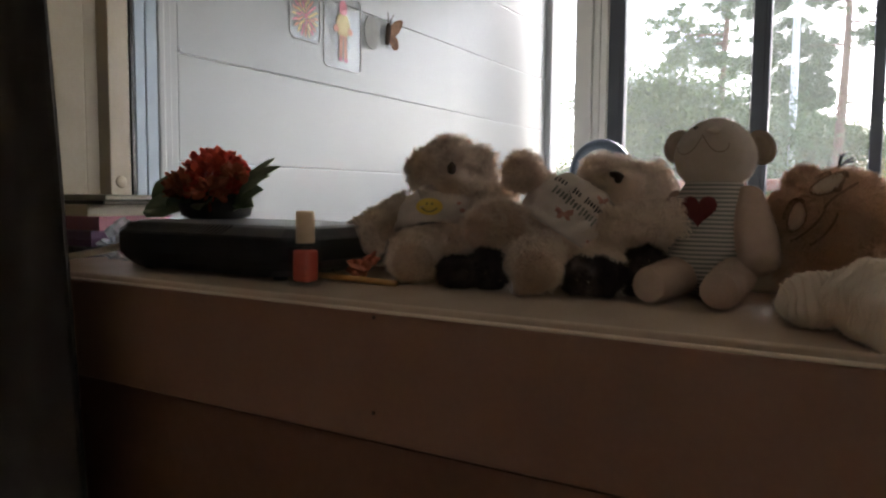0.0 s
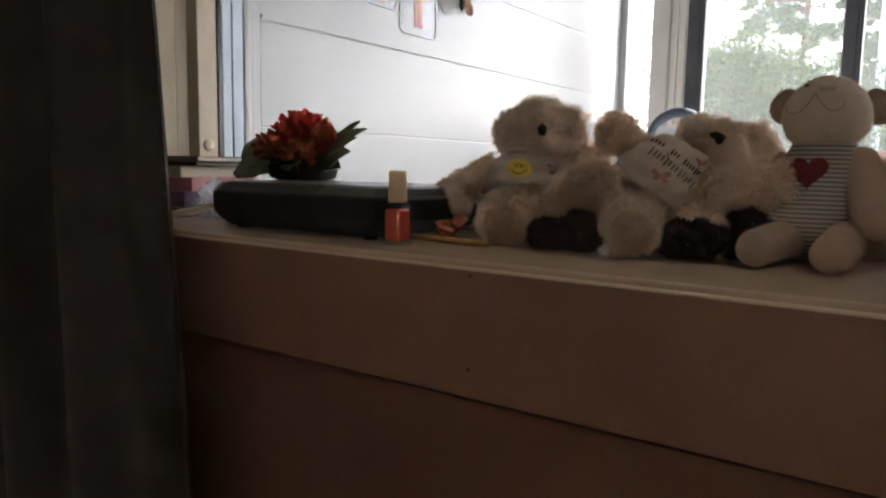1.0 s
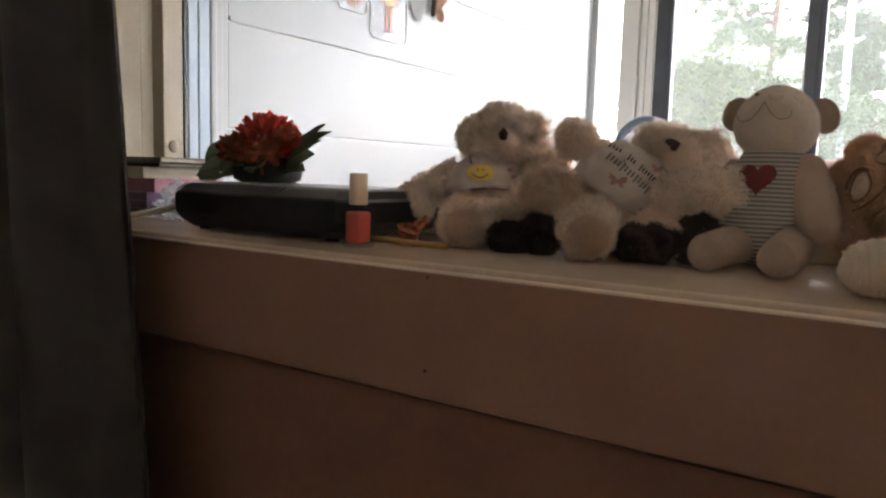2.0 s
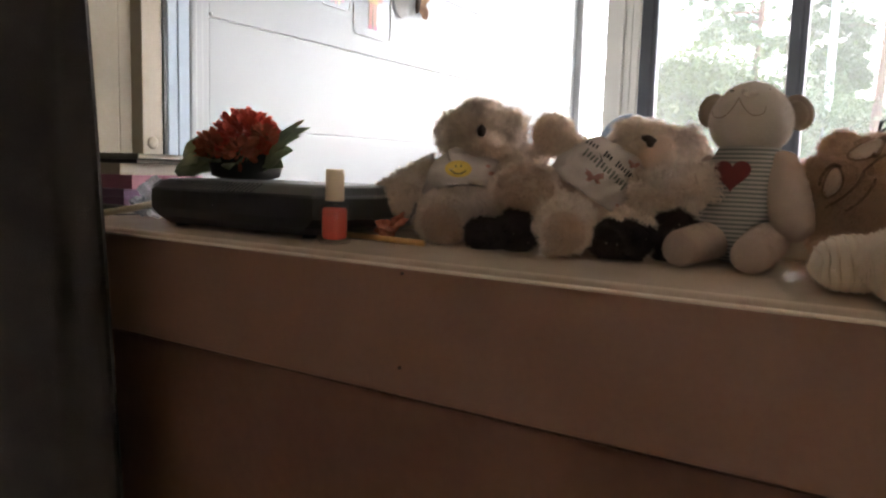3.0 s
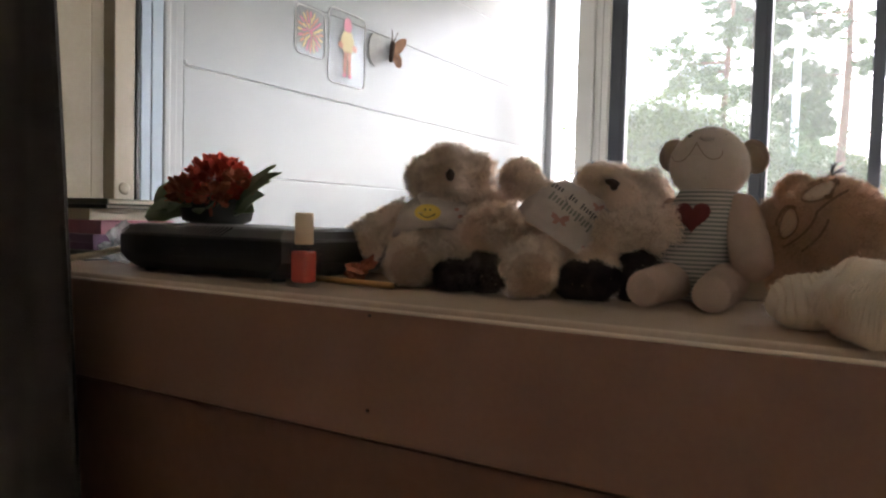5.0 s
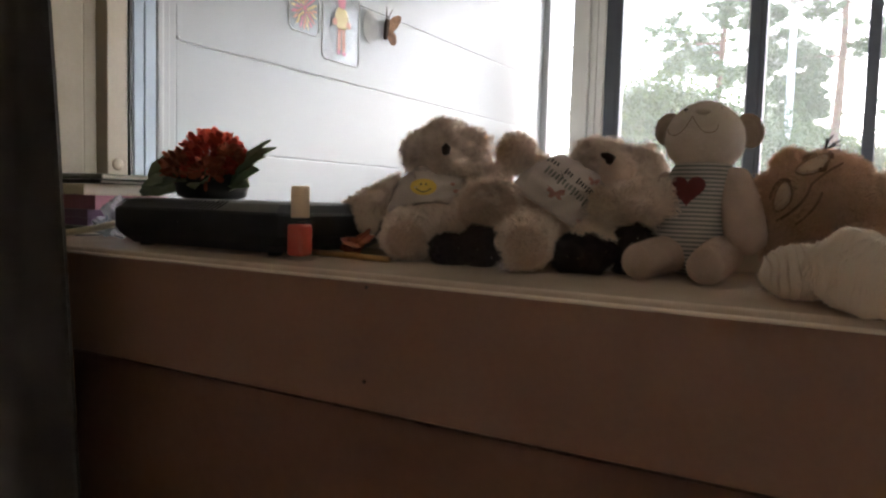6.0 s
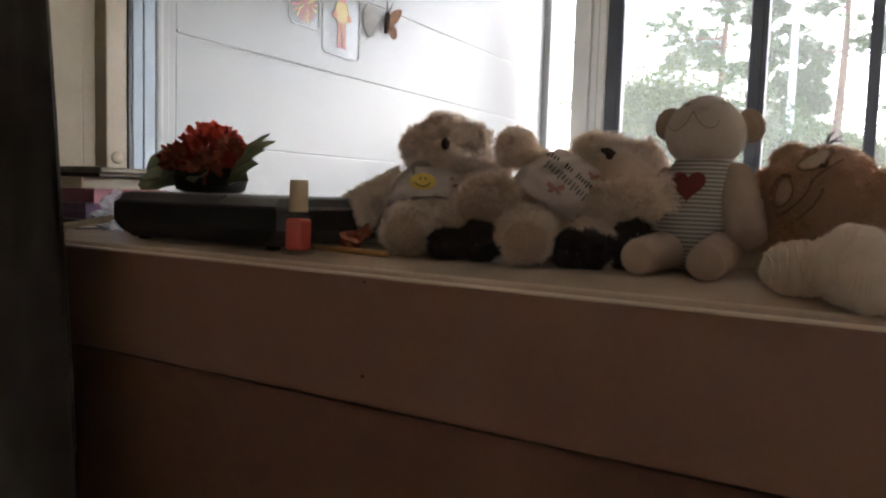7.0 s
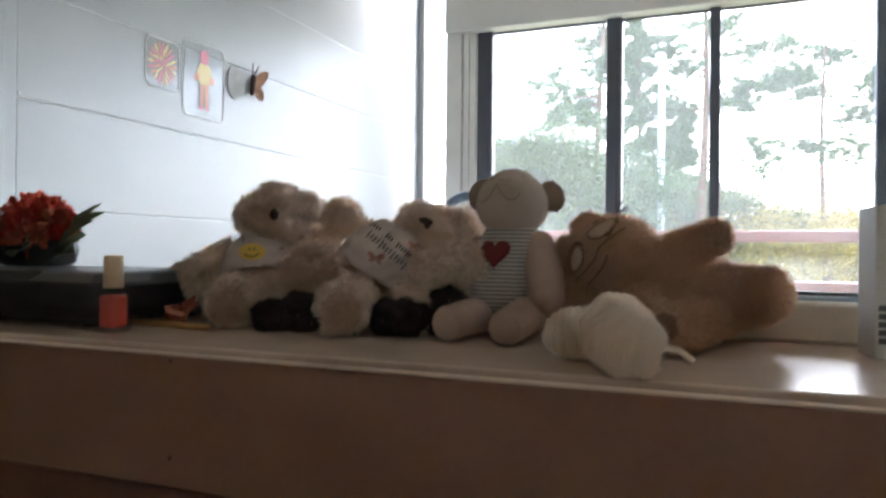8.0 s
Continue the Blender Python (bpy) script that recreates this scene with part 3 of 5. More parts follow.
for ring, count, ra, rb, ln, wd in ((0, 20, 0.040, 0.044, 0.011, 0.0035), (1, 15, 0.026, 0.029, 0.010, 0.0034), (2, 9, 0.014, 0.015, 0.007, 0.003)):
    for k in range(count):
        q = 2 * math.pi * (k + 0.5 * ring) / count
        on_wall("petal_mark", [(ra * math.cos(q) + a * math.cos(q) - b * math.sin(q), rb * math.sin(q) + a * math.sin(q) + b * math.cos(q)) for a, b in [(ln * math.cos(w), wd * math.sin(w)) for w in np.linspace(0, 6.28, 9)[:-1]]], cy, cz, sunpic, ("clingred", "clingyellow", "pink")[(k + ring) % 3], 0.0026 + 0.0004 * ring)
on_wall("centre_mark", circle(0.006, 14, 1.15), cy, cz, sunpic, "pink", 0.0042)
figpic = picture("figure_picture", 1.487, 1.648, 1.235, 1.435, "clear sleeve with a small pink, yellow and red cut-out")
on_wall("round_mark", circle(0.017, 18, 1.25), 1.568, 1.400, figpic, "pink")
on_wall("middle_mark", [(-0.026, -0.012), (-0.018, -0.03), (0.018, -0.03), (0.026, -0.012), (0.030, 0.004), (0.017, 0.027), (-0.017, 0.027), (-0.030, 0.004)], 1.568, 1.356, figpic, "clingyellow")
on_wall("lower_mark", [(-0.017, -0.05), (-0.004, -0.05), (-0.0015, 0.01), (0.0015, 0.01), (0.004, -0.05), (0.017, -0.05), (0.016, 0.018), (-0.016, 0.018)], 1.568, 1.312, figpic, "clingred")
for e in (-1, 1):
    on_wall("side_mark", circle(0.011, 12, 0.9), 1.568 + 0.030 * e, 1.342, figpic, "clingred", 0.0032)
    on_wall("foot_mark", circle(0.008, 12, 0.7), 1.568 + 0.012 * e, 1.262, figpic, "pink", 0.0032)

fly = thing("butterfly", (-1.245, 1.765, 1.37), "brown and grey ornamental butterfly stuck on the white wall", "butterfly ornament")
def wing(name, s, mat_, lean):
    out = [(0.003, -0.006), (0.012, -0.026), (0.026, -0.043), (0.040, -0.044), (0.048, -0.032), (0.046, -0.014), (0.034, -0.002), (0.048, 0.010), (0.062, 0.030), (0.066, 0.048), (0.054, 0.050), (0.034, 0.042), (0.016, 0.026), (0.003, 0.008)]
    o = Vector((-1.243, 1.765 + 0.004 * s, 1.372))
    return part(name, prism([(a, b) for a, b in out], o, Vector((math.sin(radians(lean)), s * math.cos(radians(lean)), 0)), (0, 0, 1), (1, 0, 0), 0.0012), mat_, fly, "", False)
wing("wing", 1, "wing", 12)
part("wing", prism(circle(0.036, 22, 1.35), (-1.246, 1.697, 1.362), (0, 1, 0), (0, 0, 1), (1, 0, 0), 0.0012), "winggrey", fly, "pale grey wing", False)
part("body", limb((-1.238, 1.765, 1.345), (-1.238, 1.772, 1.392), 0.007, 0.009, 3), "nose", fly)
for s in (-1, 1):
    part("antenna", tube([(-1.238, 1.770 + 0.003 * s, 1.395), (-1.234, 1.772 + 0.008 * s, 1.415), (-1.23, 1.772 + 0.016 * s, 1.432)], 0.0018, 0.0012, 5), "nose", fly)

# balcony chair, of which the arched back shows over the toys
chair = thing("balcony_chair", (-0.84, 2.5, 0), "grey tube balcony chair with white fabric back", "chair")
arch = [(-0.825 - 0.10 * math.cos(q), 2.52, 0.98 + 0.105 * math.sin(q)) for q in np.linspace(0, math.pi, 15)]
part("back_frame", tube([(-0.925, 2.50, 0.42)] + arch + [(-0.725, 2.50, 0.42)], 0.018), "tube", chair)
part("backrest", box(-0.915, 2.512, 0.46, -0.735, 2.522, 1.04, 0.003), "mesh", chair, "white fabric back", False)
part("seat", box(-1.05, 2.06, 0.41, -0.63, 2.5, 0.44, 0.01), "mesh", chair, "white fabric seat", False)
for x in (-1.03, -0.65):
    for y in (2.08, 2.48):
        part("leg", tube([(x, y, -0.02), (x, y, 0.41)], 0.012), "tube", chair)

# ---- outdoors ----
GZ = -1.2
structure("ground", (np.array([(-900, -900, GZ), (900, -900, GZ), (900, 900, GZ), (-900, 900, GZ)]), [[0, 1, 2, 3]]), "grass", "dry green and yellow meadow", "ground")
structure("house_base", merge(box(-2.6, -1.2, GZ, 2.4, 0.88, -0.041), box(-1.34, 0.8945, GZ, 3.0, 3.2, -0.151)), "concrete", "grey concrete base of the house", "foundation")
structure("road", box(-80, 26, GZ - 0.02, 120, 31, GZ + 0.02), "road", "pale asphalt path across the meadow", "road")


def leaves(centres, radii, count, size, rng):
    """Small bent leaf blades scattered round clump centres."""
    idx = rng.integers(0, len(centres), count)
    d = rng.normal(size=(count, 3))
    d /= np.linalg.norm(d, axis=1)[:, None]
    p = centres[idx] + d * radii[idx] * np.abs(rng.normal(0.0, 0.62, (count, 1)))
    a = rng.normal(size=(count, 3)) * size * rng.uniform(0.5, 1.2, (count, 1))
    b = np.cross(a, rng.normal(size=(count, 3)))
    b *= size * 0.5 / (np.linalg.norm(b, axis=1)[:, None] + 1e-9)
    v = np.stack([p - a * 0.5, p + b * 0.5, p + a * 0.5, p - b * 0.5], 1).reshape(-1, 3)
    i = np.arange(count) * 4
    return v, np.stack([i, i + 1, i + 2, i + 3], 1).tolist()


def trunk_of(tree, x, y, h, lean, seed):
    top = lambda s: np.array([x + lean * h * s * s + 0.12 * math.sin(5 * s + seed), y, GZ + h * s])
    part("trunk", tube([top(s) for s in np.linspace(0, 1, 12)], 0.0150 * h, 0.03, 9), "bark", tree)
    return top


def pine(x, y, h, pads, seed, label, lean=0.0):
    """A tall open pine: bare trunk, bent limbs and flat clouds of needles (aside, height, width, depth)."""
    rng = np.random.default_rng(seed)
    tree = thing("pine_tree", (x, y, GZ), label, "tree", "pines outside")
    top = trunk_of(tree, x, y, h, lean, seed)
    cs, rs = [], []
    for dx, z, w, d in pads:
        p0 = top(min(0.98, (z - 0.25 - GZ) / h))
        p1 = np.array([x + dx, y + rng.uniform(-0.8, 0.8), z])
        mid = (p0 + p1) / 2 + np.array([0, 0, -0.08 * abs(dx)]) + rng.normal(size=3) * 0.08
        part("limb", tube([p0, mid, p1 - np.array([0, 0, 0.1])], 0.045, 0.012, 5), "bark", tree)
        for _ in range(int(16 + 18 * w)):
            c = p1 + rng.normal(size=3) * np.array([w * 0.46, w * 0.40, d * 0.42])
            cs.append(c)
            rs.append(np.array([0.40, 0.40, 0.20]) * (0.50 + 0.45 * w) * rng.uniform(0.35, 1.3))
            if rng.random() < 0.3:
                part("twig", tube([p1 - np.array([0, 0, 0.1]), c], 0.012, 0.005, 4), "bark", tree)
    part("crown", leaves(np.array(cs), np.array(rs), 150 * len(cs), 0.085, rng), "needles", tree, "", False)


def fir(x, y, h, wide, seed, label):
    """A dense conifer with limbs down to the ground, wider below."""
    rng = np.random.default_rng(seed)
    tree = thing("fir_tree", (x, y, GZ), label, "tree", "pines outside")
    top = trunk_of(tree, x, y, h, 0.0, seed)
    cs, rs = [], []
    for k in range(56):
        s = 0.06 + 0.92 * (k + rng.random()) / 56
        q, ln = rng.uniform(0, 6.28), wide * rng.uniform(0.55, 1.1) * (1.08 - s) ** 0.75
        p0 = top(s)
        p1 = p0 + np.array([math.cos(q) * ln, math.sin(q) * ln, ln * rng.uniform(-0.25, 0.1)])
        part("limb", tube([p0, (p0 + p1) / 2 + np.array([0, 0, 0.05 * ln]), p1], 0.03, 0.008, 5), "bark", tree)
        for j in range(10):
            cs.append(p0 + (p1 - p0) * rng.uniform(0.25, 1.05) + rng.normal(size=3) * 0.12 * ln)
            rs.append(np.array([0.42, 0.42, 0.26]) * (0.35 + 0.4 * ln) * rng.uniform(0.6, 1.2))
    part("crown", leaves(np.array(cs), np.array(rs), 130000, 0.11, rng), "needles", tree, "", False)


def along(ratio, y):
    """The x at distance y that a line of sight with this slope reaches."""
    return 0.077 + ratio * y


pine(along(-0.166, 24), 24, 11.5, [(-1.45, 6.3, 0.8, 0.6), (-0.7, 6.0, 1.0, 0.6), (-1.6, 5.4, 0.5, 0.4), (-0.4, 5.2, 0.5, 0.4), (0.1, 6.9, 0.8, 0.5), (-0.3, 8.1, 0.7, 0.5), (0.5, 7.6, 0.8, 0.5), (0.2, 9.2, 1.1, 0.8)], 3, "slender pine with a bare reddish trunk and thin crown")
pine(along(-0.033, 26), 26, 13.5, [(-0.9, 6.0, 0.9, 0.6), (-0.5, 7.4, 0.8, 0.6), (2.1, 7.7, 1.6, 0.7), (1.8, 6.4, 1.4, 0.6), (1.1, 5.9, 0.8, 0.5), (1.9, 4.2, 0.9, 0.8), (2.9, 6.7, 0.8, 0.5), (0.4, 8.6, 1.0, 0.7), (-1.2, 8.0, 0.9, 0.6), (0.8, 9.8, 1.6, 0.8), (-0.6, 10.2, 1.4, 0.8)], 5, "tall pine with long upper limbs and open crown", 0.004)
pine(along(0.112, 30), 30, 11.0, [(-1.4, 7.5, 1.2, 0.6), (-0.5, 7.2, 0.7, 0.5), (0.9, 6.0, 1.2, 0.7), (0.7, 4.6, 1.0, 0.7), (1.7, 6.8, 1.0, 0.6), (0.3, 8.4, 0.9, 0.6), (-0.6, 5.0, 0.5, 0.3)], 8, "distant pine with a thin open crown")
pine(along(0.24, 27), 27, 12.5, [(-1.0, 7.0, 1.4, 0.7), (0.9, 6.2, 1.2, 0.7), (0.2, 8.2, 1.4, 0.8), (-0.7, 5.2, 0.8, 0.5), (1.4, 8.8, 1.0, 0.6)], 17, "tall pine at the edge of the clearing")
pine(along(0.42, 32), 32, 12.0, [(-1.2, 7.0, 1.4, 0.7), (1.0, 6.2, 1.2, 0.7), (0.1, 8.6, 1.4, 0.8)], 23, "distant pine with a thin crown")
fir(along(-0.116, 34), 34, 13.2, 2.9, 11, "dense dark green conifer behind the lamp post")
fir(along(-0.062, 37), 37, 9.4, 3.2, 27, "low dense conifer behind the lamp post")


def bush(x, y, w, h, seed, material, label):
    rng = np.random.default_rng(seed)
    ob = thing("bush", (x, y, GZ), label, "bush", "bushes outside")
    cs = np.array([(x + rng.normal() * w * 0.4, y + rng.normal() * w * 0.25, GZ + h * rng.uniform(0.12, 0.84)) for _ in range(44)])
    rs = np.array([np.array([1, 1, 0.8]) * h * rng.uniform(0.14, 0.3) for _ in cs])
    for c in cs[:12]:
        part("stem", tube([(x + rng.normal() * 0.1 * w, y, GZ), tuple(c)], 0.03, 0.01, 5), "bark", ob)
    part("foliage", leaves(cs, rs * 1.35, 70000, 0.115, rng), material, ob, "", False)


GREEN = "broad green bush with an uneven crown"
bush(along(-0.262, 22), 22, 2.3, 6.3, 31, "bush", GREEN)
bush(along(-0.225, 23), 23, 3.2, 6.2, 32, "needles", "dark green bush with an uneven crown")
bush(along(-0.195, 31), 31, 4.0, 4.6, 39, "bush", GREEN)
bush(along(-0.14, 30), 30, 4.2, 5.4, 38, "bush", GREEN)
bush(along(-0.055, 29), 29, 4.4, 5.2, 36, "bush", "leafy green bush by the path")
bush(along(0.03, 29), 29, 4.0, 3.9, 33, "bushgold", "yellow autumn bush beyond the path")
bush(along(0.10, 33), 33, 5.5, 4.2, 34, "bushgold", "yellow-green autumn bush beyond the path")
bush(along(0.0, 36), 36, 5.0, 3.6, 35, "bush", "leafy green bush by the path")
bush(along(0.20, 34), 34, 5.0, 3.8, 37, "bush", "leafy green bush by the path")
far = np.random.default_rng(77)
fc = np.array([(far.uniform(-90, 110), far.uniform(75, 110), GZ + far.uniform(0.5, 3.6)) for _ in range(420)])
woods = part("far_woods", leaves(fc, np.tile(np.array([[3.2, 3.0, 1.9]]), (len(fc), 1)), 26000, 0.6, far), "bush", None, "", False)
tagged(woods, "hazy low woods along the far edge of the meadow", "woods", "", "stuff")

lamp = thing("street_lamp", (-2.02, 25, GZ), "tall white street lamp post", "street lamp")
part("pole", tube([(-2.02, 25, GZ), (-2.02, 25, 7.3)], 0.14, 0.10, 12), "lamppost", lamp)
part("base_collar", lathe([(0.20, 0), (0.20, 0.5), (0.15, 0.6)], (-2.02, 25, GZ), 14), "lamppost", lamp)
part("lamp_head", box(-2.17, 24.3, 7.3, -1.87, 25.1, 7.42, 0.04), "lamppost", lamp)

# ---- curtain ----
cur = thing("curtain", (-0.95, 0.40, 1.2), "dark brown heavy curtain hanging beside the sill", "curtain")
cols, rows_ = 90, 14
cv, cf = [], []
for face in (0, 1):
    for j in range(rows_):
        s = j / (rows_ - 1)
        z = 0.03 + 2.35 * (1 - s)
        for i in range(cols):
            u = i / (cols - 1)
            edge = -0.676 - 0.075 * (z - 0.85)
            fold = 0.030 * math.sin(u * 27 + 0.5 * math.sin(3 * s)) * (0.55 + 0.45 * s) + 0.010 * math.sin(u * 61 + 4 * s)
            cv.append((edge - 0.75 * (1 - u) - 0.006 * math.sin(9 * s), 0.385 + fold + 0.0035 * face, z))
n1 = cols * rows_
for j in range(rows_ - 1):
    for i in range(cols - 1):
        a = j * cols + i
        cf += [[a, a + 1, a + cols + 1, a + cols], [n1 + a, n1 + a + cols, n1 + a + cols + 1, n1 + a + 1]]
    for i in (0, cols - 1):
        a = j * cols + i
        cf.append([a, a + cols, n1 + a + cols, n1 + a])
part("cloth", (np.array(cv), cf), "curtain", cur)
part("rod", tube([(-1.6, 0.385, 2.395), (-0.55, 0.385, 2.395)], 0.012), "post", cur, "dark curtain rod")

# ---- things on the sill ----
S = 0.80


def book(name, x0, y0, x1, y1, z0, h, turn, cover, label):
    """A closed book: two covers, a spine and a block of pages."""
    ob = thing(name, ((x0 + x1) / 2, (y0 + y1) / 2, z0), label, "book", "stack of books on the sill")
    m = Matrix.Translation(((x0 + x1) / 2, (y0 + y1) / 2, z0)) @ pose(0, 0, 0, 0, 0, turn)
    w, d, c = (x1 - x0) / 2, (y1 - y0) / 2, min(0.0022, h * 0.2)
    part("cover", moved(box(-w, -d, 0, w, d, c, 0.0006), m), cover, ob, "", False)
    part("cover", moved(box(-w, -d, h - c, w, d, h, 0.0006), m), cover, ob, "", False)
    part("spine", moved(box(-w, -d - 0.001, c * 0.3, w, -d + c, h - c * 0.3, 0.0008), m), cover, ob, "", False)
    part("page_block", moved(box(-w + 0.003, -d + c, c, w - 0.003, d - 0.003, h - c), m), cover if cover in ("cover_pink", "cover_purple") else "paper", ob, "", False)
    return ob


zz = S
for name, h, ex, turn, cover, label in [
    ("book", 0.014, 0.0, -6, "cover_dark", "dark covered book at the bottom of the stack"),
    ("book", 0.011, -0.012, 3, "cover_purple", "purple covered book in the stack"),
    ("book", 0.012, 0.004, -2, "cover_purple", "purple covered book in the stack"),
    ("book", 0.020, 0.010, 2, "cover_pink", "mauve covered book in the stack"),
    ("book", 0.016, 0.0, -3, "cover_cream", "cream covered book in the stack"),
    ("book", 0.006, 0.014, 4, "cover_dark", "thin dark covered book in the stack"),
    ("magazine", 0.008, 0.028, 1, "cover_green", "olive patterned magazine on top of the stack")]:
    book(name, -1.108 + ex * 0.3, 0.612, -0.935 + ex, 0.738, zz, h, turn, cover, label)
    zz += h + 0.0004

bag = thing("plastic_bag", (-0.90, 0.62, S), "crumpled clear plastic bag with a pale strap", "bag")
part("crumpled_film", merge(blob((-0.850, 0.602, S + 0.032), (0.020, 0.014, 0.022), (0, -30, 20), 0.3, 3, 5), blob((-0.868, 0.598, S + 0.016), (0.022, 0.014, 0.014), (0, 10, 20), 0.3, 3, 8)), "film", bag, "", False)
part("strap", tube([(-0.935, 0.520, S + 0.005), (-0.895, 0.545, S + 0.007), (-0.855, 0.572, S + 0.016), (-0.822, 0.600, S + 0.028), (-0.812, 0.63, S + 0.030)], 0.0045), "cover_cream", bag, "pale flat strap")

# set-top box: low black case with a bevelled, slotted lid
rt = thing("router_box", (-0.60, 0.64, S), "low black plastic router box with a slotted lid", "router")
m = pose(-0.645, 0.640, S, 0, 0, -1.5)
hw, hd = 0.158, 0.095
def slab(levels):
    v, f = [], []
    for (w, d, z, c) in levels:
        v += [(m @ Vector(p))[:] for p in [(-w + c, -d, z), (w - c, -d, z), (w, -d + c, z), (w, d - c, z), (w - c, d, z), (-w + c, d, z), (-w, d - c, z), (-w, -d + c, z)]]
    for k in range(len(levels) - 1):
        f += [[k * 8 + i, k * 8 + (i + 1) % 8, k * 8 + 8 + (i + 1) % 8, k * 8 + 8 + i] for i in range(8)]
    f += [list(range(8))[::-1], list(range(len(levels) * 8 - 8, len(levels) * 8))]
    return np.array(v), f
part("case", slab([(hw - 0.03, hd - 0.006, 0.004, 0.02), (hw - 0.012, hd - 0.002, 0.012, 0.02), (hw, hd, 0.022, 0.02), (hw, hd, 0.044, 0.02), (hw - 0.004, hd - 0.002, 0.047, 0.02)]), "black", rt, "", False)
part("lid", slab([(hw - 0.004, hd - 0.002, 0.0472, 0.02), (hw - 0.008, hd - 0.012, 0.0555, 0.02), (hw - 0.013, hd - 0.018, 0.058, 0.02)]), "blacktop", rt, "", False)
for k in range(26):
    x = -hw + 0.022 + k * 0.0072
    part("vent_slot", moved(box(-0.0021, -0.0085, -0.0006, 0.0021, 0.0085, 0.0009, 0.0004), m @ pose(x, -hd + 0.0085, 0.0520, 36, 0, -38)), "gasket", rt, "", False)
for x in (-0.11, 0.11):
    for y in (-0.07, 0.07):
        part("foot", moved(lathe([(0.008, 0), (0.008, 0.005)], (0, 0, 0), 12), m @ pose(x, y, 0)), "gasket", rt)
part("status_light", moved(blob((0, 0, 0), 0.00028, level=2), m @ pose(-0.02, -hd - 0.0002, 0.030)), "led", rt, "tiny lit status light")

def leaf(p0, p1, w, sag, seed):
    g = np.random.default_rng(seed)
    p0, p1 = Vector(p0), Vector(p1)
    d = p1 - p0
    s = d.cross(Vector((0, -0.7, 0.7))).normalized()
    u = s.cross(d).normalized()
    v, f = [], []
    for k, b in enumerate((0.15, 0.55, 0.9, 1.0, 0.8, 0.45, 0.04)):
        t = k / 6
        mid = p0 + d * t + u * sag * math.sin(t * 3.0) + Vector((0, 0, g.normal() * 0.001))
        for e, lift in ((-1, 0.16), (0, 0), (1, 0.16)):
            for th in (0, 1):
                v.append((mid + s * w * b * e * 0.5 + u * (w * b * lift - 0.0006 * th))[:])
    for k in range(6):
        for j in range(2):
            a = k * 6 + j * 2
            f += [[a, a + 2, a + 8, a + 6], [a + 1, a + 7, a + 9, a + 3]]
        f += [[k * 6, k * 6 + 6, k * 6 + 7, k * 6 + 1], [k * 6 + 4, k * 6 + 5, k * 6 + 11, k * 6 + 10]]
    return np.array(v), f


# artificial flower in a dark pot, on the box
R0 = S + 0.058
fp = thing("potted_flower", (-0.772, 0.69, R0), "red artificial flower with green leaves in a dark pot", "flower pot")
part("moss", merge(*[leaf((-0.772 + 0.03 * math.cos(q), 0.69 + 0.03 * math.sin(q), R0 + 0.02), (-0.772 + (0.05 + 0.012 * math.sin(7 * q)) * math.cos(q), 0.69 + 0.05 * math.sin(q), R0 + 0.040 + 0.012 * math.sin(5 * q)), 0.022, 0.003, k) for k, q in enumerate(np.linspace(0, 2 * math.pi, 22, endpoint=False))]), "leaf", fp, "dark green filler leaves")
part("pot", lathe([(0.036, 0), (0.046, 0.004), (0.050, 0.02), (0.047, 0.034), (0.042, 0.036), (0.03, 0.034)], (-0.772, 0.69, R0), 28), "pot", fp)


def petals(c, r, count, size, seed):
    """A rounded bloom of many curled petals."""
    g = np.random.default_rng(seed)
    v, f = [], []
    for k in range(count):
        d = Vector(g.normal(size=3))
        d.z = abs(d.z) * 1.1 - 0.42
        d.normalize()
        s = Vector(g.normal(size=3)).cross(d).normalized()
        u = d.cross(s)
        o = Vector(c) + Vector((d.x * r[0], d.y * r[1], d.z * r[2])) * g.uniform(0.45, 0.75)
        ln, wd = size * g.uniform(0.7, 1.2), size * g.uniform(0.55, 0.9)
        n = len(v)
        curl = u * size * g.uniform(-0.25, 0.35)
        for a, b in ((0, 0.25), (0.45, 1.0), (0.85, 0.85), (1.05, 0.3)):
            mid = o + d * ln * a + curl * a * a
            v += [(mid - s * wd * b * 0.5 + u * wd * 0.12)[:], mid[:], (mid + s * wd * b * 0.5 + u * wd * 0.12)[:]]
        for i in range(3):
            for j in range(2):
                f.append([n + i * 3 + j, n + i * 3 + j + 1, n + i * 3 + j + 4, n + i * 3 + j + 3])
    return np.array(v), f


part("bloom", petals((-0.766, 0.685, R0 + 0.046), (0.056, 0.052, 0.056), 1000, 0.0125, 1), "petal", fp, "red frilled bloom")
for c, r, sd in [((-0.792, 0.652, R0 + 0.036), 0.020, 2), ((-0.780, 0.638, R0 + 0.042), 0.020, 3), ((-0.735, 0.648, R0 + 0.034), 0.020, 4), ((-0.718, 0.672, R0 + 0.056), 0.016, 5)]:
    part("small_bloom", petals(c, (r, r, r), 90, 0.011, sd), "petal2", fp, "small orange-red bloom")


